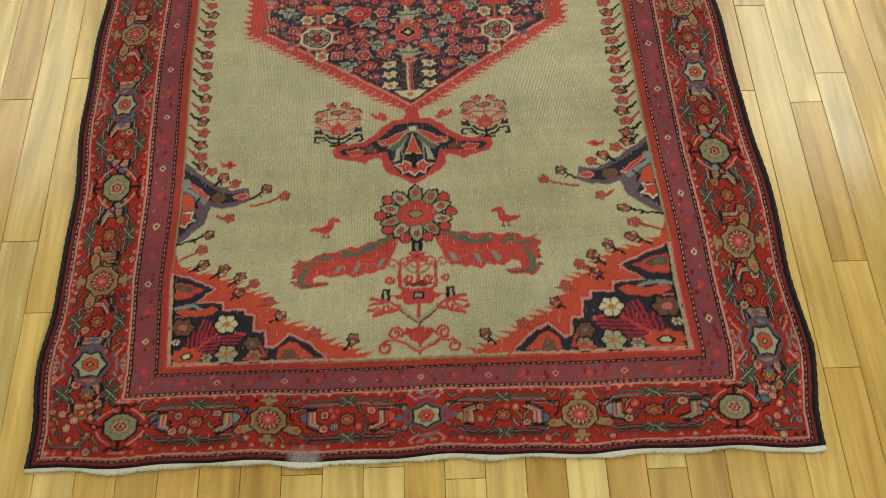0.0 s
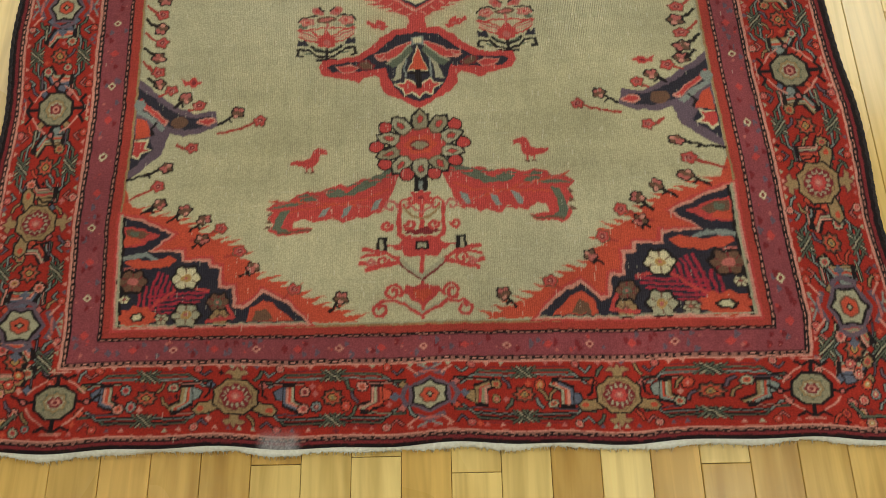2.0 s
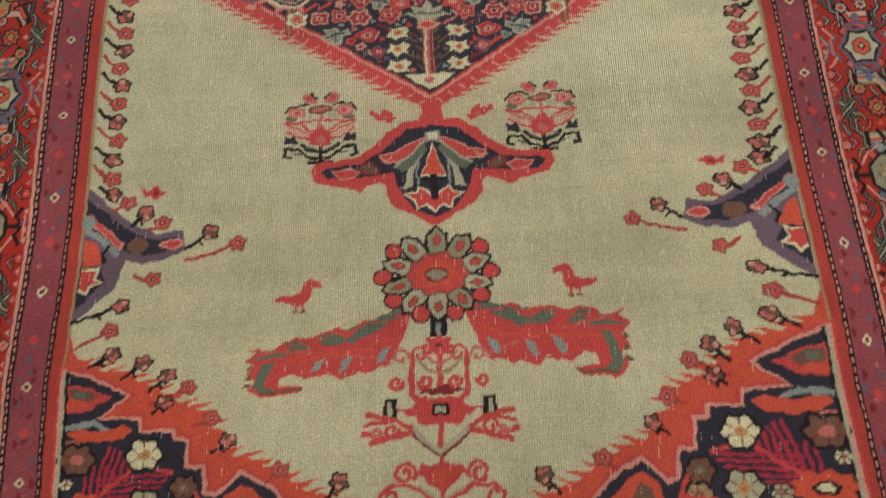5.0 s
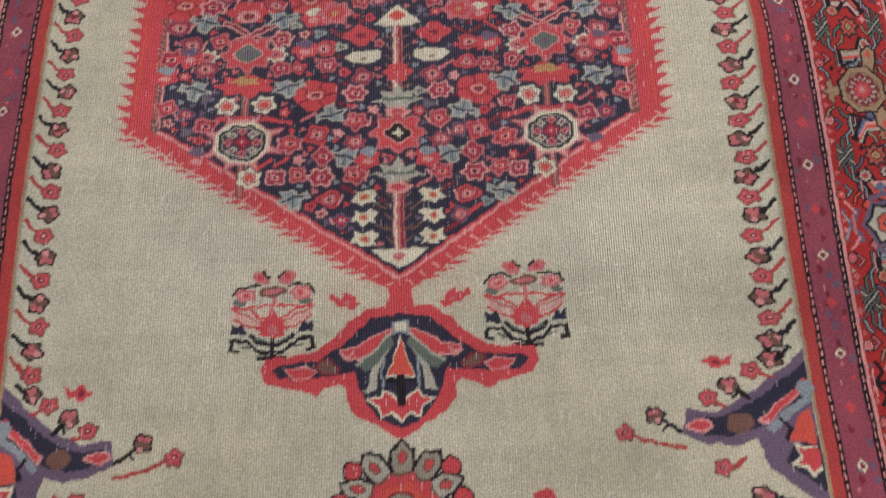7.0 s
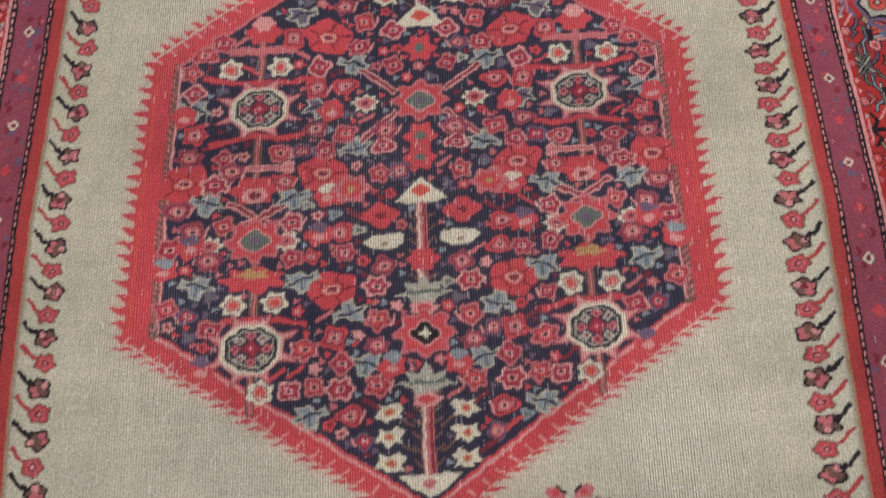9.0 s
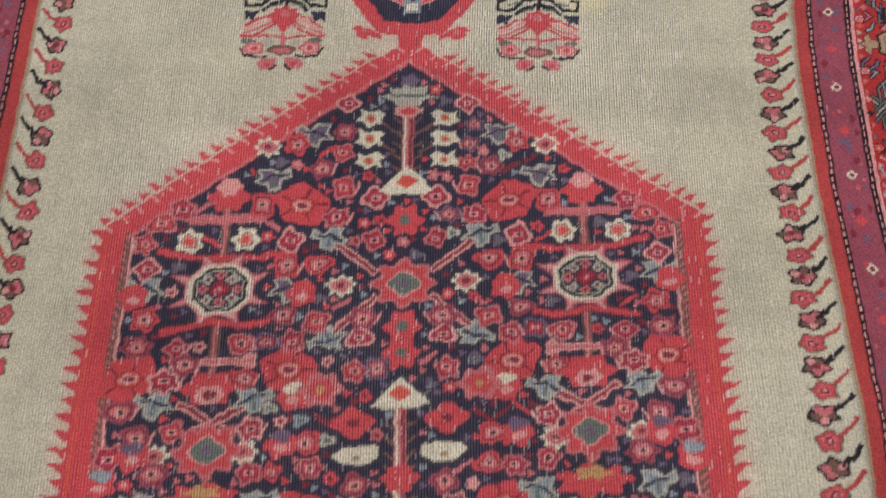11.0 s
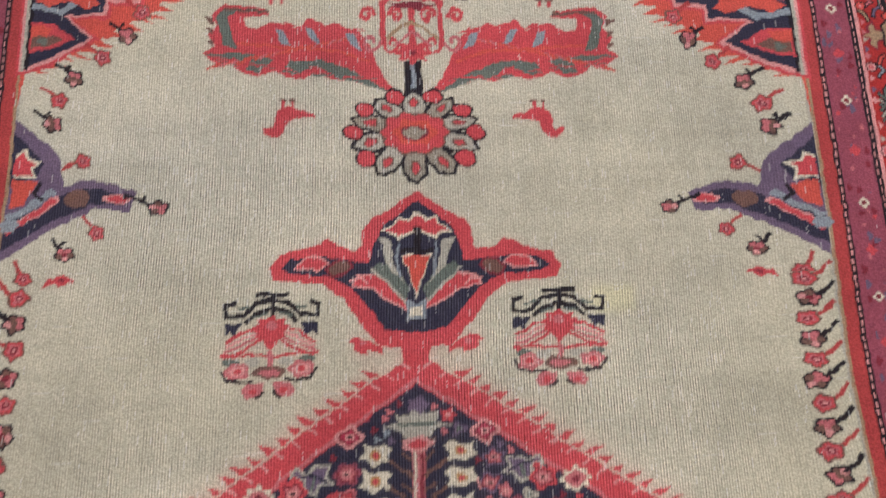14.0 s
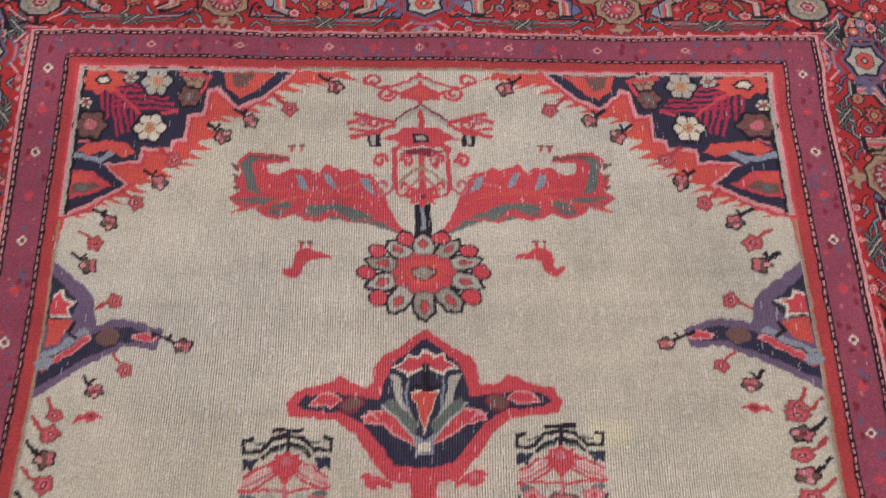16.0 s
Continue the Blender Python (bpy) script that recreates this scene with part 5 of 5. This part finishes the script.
def lie(u, v):
    """Where the hand-woven design really lies on the floor: a little skewed and wider on one side."""
    axis = -0.013 - 0.004 * np.clip(v, 0, 1) + np.interp(v, [0.3, 0.65, 0.85, 1.0, 1.25, 1.4], [0, -0.006, -0.008, -0.006, -0.005, 0])
    rise = np.interp(v, [-0.16, 0, 0.27, 0.33, 0.42, 0.7, 0.85, 1.0, 1.2, 1.34, 1.43, 1.5, 1.75], [-0.003, -0.004, 0.005, 0.012, 0.017, 0.018, 0.017, 0.012, 0.011, -0.002, -0.004, 0.003, 0.006])
    skew = np.interp(v, [-0.1, 0, 0.08, 0.2, 0.7, 0.8, 1.0, 1.3, 1.42, 1.67, 1.76], [-0.01, 0.004, 0.02, 0.046, 0.047, 0.06, 0.044, -0.008, -0.022, -0.02, -0.032])
    wide = ease(0.34, 0.44, u) * np.interp(v, [0, 0.12, 0.5, 0.95, 1.6], [0.028, 0.02, 0.015, 0.016, 0.02])
    wide = wide + ease(0.24, 0.44, u) * np.interp(v, [-0.1, 0, 0.2, 0.36, 0.8, 0.92, 1.05, 1.2, 1.42, 1.7, 1.76], [-0.002, 0.011, 0.015, 0.010, 0.011, 0.003, -0.008, -0.014, -0.014, -0.009, -0.003])
    wide = wide + ease(-0.24, -0.44, u) * np.interp(v, [-0.1, 0, 0.17, 0.35, 0.62, 0.85, 1.04, 1.2, 1.45, 1.76], [0.004, 0.005, -0.006, -0.003, -0.008, -0.004, 0.005, 0.010, 0.011, 0.005])
    wander = 0.0035 * np.sin(v * 9 + 1 + u) * ease(0.42, 0.63, np.abs(u)) + 0.0022 * np.sin(v * 27 + 2 * np.sign(u)) * ease(0.45, 0.63, np.abs(u))
    wander = wander + ease(0.5, 0.63, u) * (0.013 * np.exp(-((v - 0.31) / 0.09) ** 2) - 0.008 * np.exp(-((v - 0.75) / 0.12) ** 2))
    wander = wander + ease(-0.5, -0.63, u) * (0.006 * ease(0.1, 0.25, v) - 0.012 * np.exp(-((v - 0.0) / 0.08) ** 2))
    ends = 0.007 * u * ease(-0.03, -0.16, v) + 0.0025 * np.sin(u * 17 + 0.6) * (ease(0.05, -0.16, v) + ease(1.7, 1.92, v)) + 0.0016 * np.sin(u * 41) * (ease(0.05, -0.16, v) + ease(1.7, 1.92, v))
    return axis + u + wide + wander, v + rise + skew * u + ends


def height(u, v):
    end = ease(0.10, -0.16, v) + ease(1.66, 1.92, v)
    return (0.0012 * np.sin(u * 15 + 0.7) * end + 0.0012 * np.sin(v * 11 + 1.3) * ease(0.40, 0.62, np.abs(u))
            + 0.0006 * np.sin(u * 7.3 + v * 5.1) + 0.0012)


g = np.random.default_rng(7)


def blotches(nu, nv):
    """Smooth random patches over the grid, between -1 and 1."""
    rough = g.uniform(-1, 1, (nv + 2, nu + 2))
    y, x = np.linspace(0, nv, NR), np.linspace(0, nu, NC)
    iy, ix = y.astype(int), x.astype(int)
    fy, fx = ease(0, 1, y - iy)[:, None], ease(0, 1, x - ix)[None, :]
    q = lambda dy, dx: rough[np.ix_(iy + dy, ix + dx)]
    return (q(0, 0) * (1 - fx) + q(0, 1) * fx) * (1 - fy) + (q(1, 0) * (1 - fx) + q(1, 1) * fx) * fy


# the weaver's hand: every outline wanders by a knot or two
inner = np.where(D < 0.0, 0.85, 0.5)
jc = np.rint((2.0 * blotches(150, 220) + 1.4 * blotches(300, 420)) * inner).astype(int)
jr = np.rint((1.8 * blotches(150, 220) + 1.2 * blotches(300, 420)) * inner).astype(int)
at = (np.clip(np.arange(NR)[:, None] + jr, 0, NR - 1), np.clip(np.arange(NC)[None, :] + jc, 0, NC - 1))
INK, OWN = INK[at], OWN[at]
# from the drawing to knots: each knot takes the mean dye of its four points
lin = np.array([[((c / 255 + 0.055) / 1.055) ** 2.4 if c > 10 else c / 3294 for c in rgb] for rgb in YARN.values()])
NC, NR, CU, CV = NC // 2, NR // 2, CU * 2, CV * 2
TINT = lin[INK].reshape(NR, 2, NC, 2, 3).mean((1, 3))
INK, OWN, UU, VV = INK[::2, ::2], OWN[::2, ::2], UU[::2], VV[::2]
vu, vv = np.meshgrid(np.arange(NC + 1) * CU - HALF, np.arange(NR + 1) * CV + V0)
# wear and ribs
RIB = (0.35 + 0.65 * ease(0.40, 0.22, np.abs(vu))) * (0.75 + 0.25 * np.sin(vv * 6 + vu * 9))
px, py = lie(vu, vv)
pz = height(vu, vv) + 0.00034 * RIB * np.where(np.arange(NC + 1) % 2, -1, 1)[None, :] + g.normal(0, 0.00006, vu.shape)
POS = np.stack([px, py, pz], -1)
du = np.gradient(POS, axis=1)
dv = np.gradient(POS, axis=0)
NOR = np.cross(du, dv)
NOR /= np.linalg.norm(NOR, axis=-1, keepdims=True)



def spread(mask, k):
    """A soft edge of k knots round a mask."""
    f = mask.astype(float)
    for ax in (0, 1, 0, 1):
        c = np.cumsum(np.pad(f, [(k + 1, k) if i == ax else (0, 0) for i in (0, 1)], "edge"), axis=ax)
        n = f.shape[ax]
        f = (np.take(c, range(2 * k + 1, 2 * k + 1 + n), ax) - np.take(c, range(0, n), ax)) / (2 * k + 1)
    return f


# the madder has run a little into the pale ground, and one mend in the field has yellowed
pale = INK == INKS["cream"]
run = (spread((INK == INKS["red"]) & (np.abs(UU)[None, :] < 0.34) & (np.abs(VV - 0.865)[:, None] < 0.40), 6) * 0.75 + spread((INK == INKS["red"]) | (INK == INKS["orange"]), 3) * 0.35) * pale
TINT = TINT * (1 - run[..., None] * 0.6) + lin[INKS["pink"]] * run[..., None] * 0.6
mend = spread((UU[None, :] > 0.176) & (UU[None, :] < 0.220) & (VV[:, None] > 1.288) & (VV[:, None] < 1.317), 2) * pale * 0.7
TINT = TINT * (1 - mend[..., None]) + np.array([0.56, 0.50, 0.27]) * mend[..., None]
rows = np.cumsum(g.normal(0, 0.02, NR))
rows = rows - np.convolve(np.pad(rows, 40, "edge"), np.ones(81) / 81, "valid")
rows = np.convolve(np.pad(rows, 2, "edge"), np.ones(5) / 5, "valid")
cu, cv = vu[:-1, :-1], vv[:-1, :-1]

# pile worn to ribs along the middle; alternate columns made paler and darker, unevenly
wear = np.clip((0.25 + 0.75 * ease(0.42, 0.26, np.abs(cu))) * (0.85 + 0.5 * blotches(7, 12)), 0.15, 1.25) * (0.36 + 0.64 * ease(0.12, 0.45, cv)) * (0.7 + 0.3 * ease(1.68, 1.40, cv))
each = blotches(NC // 2, 240)
ribtone = np.where(np.arange(NC) % 2, 0.30, -0.30)[None, :] * wear * (0.80 + 0.8 * each) * np.where(D[::2, ::2] < 0, 1, 0.4)
tone = 1 + 0.5 * rows[:, None] + 0.035 * blotches(14, 300) * pale + 0.05 * blotches(4, 26) * pale + 0.05 * blotches(40, 60) + 0.05 * blotches(9, 14) + 0.05 * blotches(160, 90) + g.normal(0, 0.05, (NR, NC)) + ribtone
olive = 0.5 + 0.5 * blotches(6, 9)
TINT = TINT * (1 + np.array([0.02, 0.0, -0.10]) * ((olive - 0.4) * pale)[..., None])      # aged unevenly
soft = np.stack([spread(TINT[..., i], 1) for i in range(3)], -1)
rubbed = (0.04 + 0.16 * ease(0.33, 0.26, np.abs(cu)) * ease(0.45, 0.55, cv) * ease(1.28, 1.18, cv) * wear)[..., None]      # blurred where most worn
TINT = (1 - rubbed) * TINT + rubbed * soft
seeds = g.random((NR, NC)) < (0.007 * wear + 0.001) * np.where(D[::2, ::2] < 0, 1, 0.08)      # bare warps showing as pale flecks
fleck = seeds.copy()
for k in range(1, 4):
    fleck[k:] |= seeds[:-k] & (g.random((NR - k, NC)) < 0.7)
weft = g.random((NR, NC)) < 0.0006
cross = weft.copy()
for k in range(1, 14):
    cross[:, k:] |= weft[:, :-k] & (g.random((NR, NC - k)) < 0.85)
fleck = np.maximum(fleck, cross * 0.45 * pale)
fleck = fleck[..., None] * 0.6 * (TINT.mean(-1, keepdims=True) * 1.2 + 0.35)
TINT = TINT + (np.where(np.arange(NC) % 2, 0.020, 0.0)[None, :] * wear * (1 + 0.8 * each) * (D[::2, ::2] < 0))[..., None] * np.array([1.0, 0.93, 0.85])      # bare warp on the ribs
TINT = np.clip(TINT * tone[..., None], 0, 1) * (1 - fleck) + np.array([0.68, 0.63, 0.52]) * fleck
# a rubbed place at the lower edge
rub = spread((UU[None, :] > -0.215) & (UU[None, :] < -0.168) & (VV[:, None] < -0.147), 3) * (0.4 + 0.5 * g.random((NR, NC)))
TINT = TINT * (1 - rub[..., None]) + np.array([0.40, 0.37, 0.40]) * rub[..., None]

DYE = np.concatenate([np.pad(TINT, ((0, 1), (0, 1), (0, 0)), "edge"), np.ones((NR + 1, NC + 1, 1))], -1).reshape(-1, 4).astype(np.float32)

rug = tagged(new("rug"), "worn hand-knotted wool rug, cream field, red border, on oak", "rug")
made = {}
for i, (name, parent, label) in enumerate(PARTS):
    r, c = np.nonzero(OWN == i)
    if not len(r):
        continue
    corner = r * (NC + 1) + c
    quads = np.stack([corner, corner + 1, corner + NC + 2, corner + NC + 1], -1)
    used, back = np.unique(quads, return_inverse=True)
    me = bpy.data.meshes.new(name)
    me.vertices.add(len(used))
    me.vertices.foreach_set("co", POS.reshape(-1, 3)[used].astype(np.float32).ravel())
    me.loops.add(4 * len(r))
    me.loops.foreach_set("vertex_index", back.astype(np.int32).ravel())
    me.polygons.add(len(r))
    me.polygons.foreach_set("loop_start", np.arange(0, 4 * len(r), 4, dtype=np.int32))
    me.update(calc_edges=True)
    me.polygons.foreach_set("use_smooth", np.ones(len(r), bool))
    tint = me.attributes.new("yarn", "FLOAT_COLOR", "POINT")
    tint.data.foreach_set("color", DYE[used].ravel())
    me.normals_split_custom_set_from_vertices(NOR.reshape(-1, 3)[used].astype(np.float32))
    me.materials.append(WOOL)
    ob = new(name, me)
    ob.parent = made[parent] if i and parent else rug
    made[i] = ob
    if label:
        tagged(ob, label=label)

# the woven back gives the rug its thickness
bm = bmesh.new()
loop = [(u, V0) for u in np.linspace(-HALF, HALF, 64)] + [(HALF, v) for v in np.linspace(V0, V1, 100)[1:]]
loop += [(u, V1) for u in np.linspace(HALF, -HALF, 64)[1:]] + [(-HALF, v) for v in np.linspace(V1, V0, 100)[1:-1]]
ring = []
for u, v in loop:
    x, y = lie(np.float64(u), np.float64(v))
    z = height(np.float64(u), np.float64(v)) - 0.0006
    ring.append((bm.verts.new((x, y, z)), bm.verts.new((x, y, FLOOR_Z + 0.0004))))
for (a, b), (c, d) in zip(ring, ring[1:] + ring[:1]):
    bm.faces.new((a, b, d, c))
bm.faces.new([b for _, b in reversed(ring)])
part("woven_back", bm, JUTE, rug, "brown woven back edge")

# overcast selvedge cords along both long sides
for s in (-1, 1):
    bm = bmesh.new()
    prev = None
    n = 420
    for k in range(n + 1):
        v = V0 + (V1 - V0) * k / n
        x, y = lie(np.float64(s * HALF), np.float64(v))
        z = height(np.float64(s * HALF), np.float64(v)) - 0.0028
        rad = 0.0042 + 0.0005 * math.sin(k * 1.9)
        cur = [bm.verts.new((x + s * 0.001 + rad * math.cos(t), y, max(FLOOR_Z + 0.0003, z + 0.9 * rad * math.sin(t)))) for t in [2 * math.pi * j / 8 for j in range(8)]]
        if prev:
            for j in range(8):
                bm.faces.new((prev[j], prev[(j + 1) % 8], cur[(j + 1) % 8], cur[j]))
        prev = cur
    part("selvedge", bm, SELVEDGE, rug, "dark wool-bound side cord", True)

# cotton ends: a narrow web and worn short tufts
for s, vend in ((-1, V0), (1, V1)):
    fr = random.Random(11 + s)
    bm = bmesh.new()
    n = 620
    prev = None
    for k in range(n + 1):
        u = -HALF - 0.004 + (2 * HALF + 0.008) * k / n
        x, y = lie(np.float64(np.clip(u, -HALF, HALF)), np.float64(vend))
        x += u - np.clip(u, -HALF, HALF)
        z = height(np.float64(u), np.float64(vend)) - 0.001
        w = 0.0062 + 0.0016 * math.sin(u * 23) + 0.0014 * math.sin(u * 61 + 1) + fr.uniform(-0.0013, 0.0013)
        q = [bm.verts.new((x, y - s * 0.001, z + 0.0008)), bm.verts.new((x, y + s * w * 0.55, z - 0.0004 + fr.uniform(-0.0005, 0.0005))),
             bm.verts.new((x, y + s * w, FLOOR_Z + 0.0046 + fr.uniform(-0.0006, 0.0006))), bm.verts.new((x, y + s * w, FLOOR_Z + 0.0003))]
        if prev:
            for a, b, c, d in zip(prev, prev[1:], q[1:], q):
                bm.faces.new((a, b, c, d))
        prev = q
        if fr.random() < 0.8:      # a tuft
            L, t = fr.uniform(0.001, 0.0055), fr.uniform(-0.8, 0.8)
            x0, y0, z0 = x + fr.uniform(-0.001, 0.001), y + s * (w - 0.002), FLOOR_Z + 0.0036
            b0 = [bm.verts.new((x0 + dx, y0, z0 + dz)) for dx, dz in ((-0.0011, 0), (0.0011, 0), (0, 0.0016))]
            tip = bm.verts.new((x0 + t * L, y0 + s * (L + 0.002), FLOOR_Z + 0.0008))
            for j in range(3):
                bm.faces.new((b0[j], b0[(j + 1) % 3], tip))
    bmesh.ops.recalc_face_normals(bm, faces=bm.faces)
    part("fringe", bm, COTTON, rug, "short worn off-white cotton fringe", True)

# ---- oak strip floor ----
floor = tagged(new("floor"), "golden varnished oak strip floor", "floor", kind="structure")
bm = bmesh.new()
box(bm, -RX - 0.15, RY0 - 0.15, FLOOR_Z - 0.05, RX + 0.15, RY1 + 0.15, FLOOR_Z - 0.0025)
part("subfloor", bm, GAP, floor)
PITCH, SEAM = 0.0656, 0.0212
JOINTS = {-2: -0.18, 10: -0.039, 11: 0.16, -12: 0.242, -13: 0.554}      # boards whose end joints are set
fr = random.Random(21)


def plank_mesh(length):
    bm = bmesh.new()
    box(bm, -PITCH / 2 + 0.0004, 0.0004, -0.018, PITCH / 2 - 0.0004, length - 0.0004, 0.0)
    top = [e for e in bm.edges if all(v.co.z > -0.001 for v in e.verts)]
    bmesh.ops.bevel(bm, geom=top, offset=0.0007, segments=1, affect="EDGES")
    me = bpy.data.meshes.new("plank")
    bm.to_mesh(me)
    bm.free()
    me.materials.append(OAK)
    return me


LENGTHS = {k: plank_mesh(k) for k in (0.35, 0.5, 0.65, 0.8, 1.0, 1.25, 1.5)}
far = bmesh.new()
for i in range(int(-RX / PITCH) - 1, int(RX / PITCH) + 2):
    x = SEAM + (i + 0.5) * PITCH
    if abs(x) > RX:
        continue
    near = abs(x + 0.0) < 1.32
    y = RY0 + fr.uniform(0, 1)
    y = JOINTS.get(i, y)
    back = y - 2.9 if i in JOINTS else y      # where the first whole board begins; a cut board fills in behind it
    if back > RY0:
        box(far, x - PITCH / 2 + 0.0006, RY0, FLOOR_Z - 0.002, x + PITCH / 2 - 0.0006, back - 0.0006, FLOOR_Z)
    while y < RY1:
        L = fr.choice(list(LENGTHS))
        if near and -0.9 < y + L and y < 2.6:
            ob = new("plank", LENGTHS[L])
            ob.location = (x, y, FLOOR_Z + fr.uniform(-0.0003, 0.0003))
            ob.parent = floor
        else:
            box(far, x - PITCH / 2 + 0.0006, y + 0.0006, FLOOR_Z - 0.002, x + PITCH / 2 - 0.0006, min(y + L, RY1) - 0.0006, FLOOR_Z)
        y += L
    if i in JOINTS:      # boards before the set joint
        y = JOINTS[i]
        for L in (0.65, 1.0, 1.25):
            y -= L
            ob = new("plank", LENGTHS[L])
            ob.location, ob.parent = (x, y, FLOOR_Z), floor
tagged(finish("far_planks", far, OAK, floor), kind="stuff")
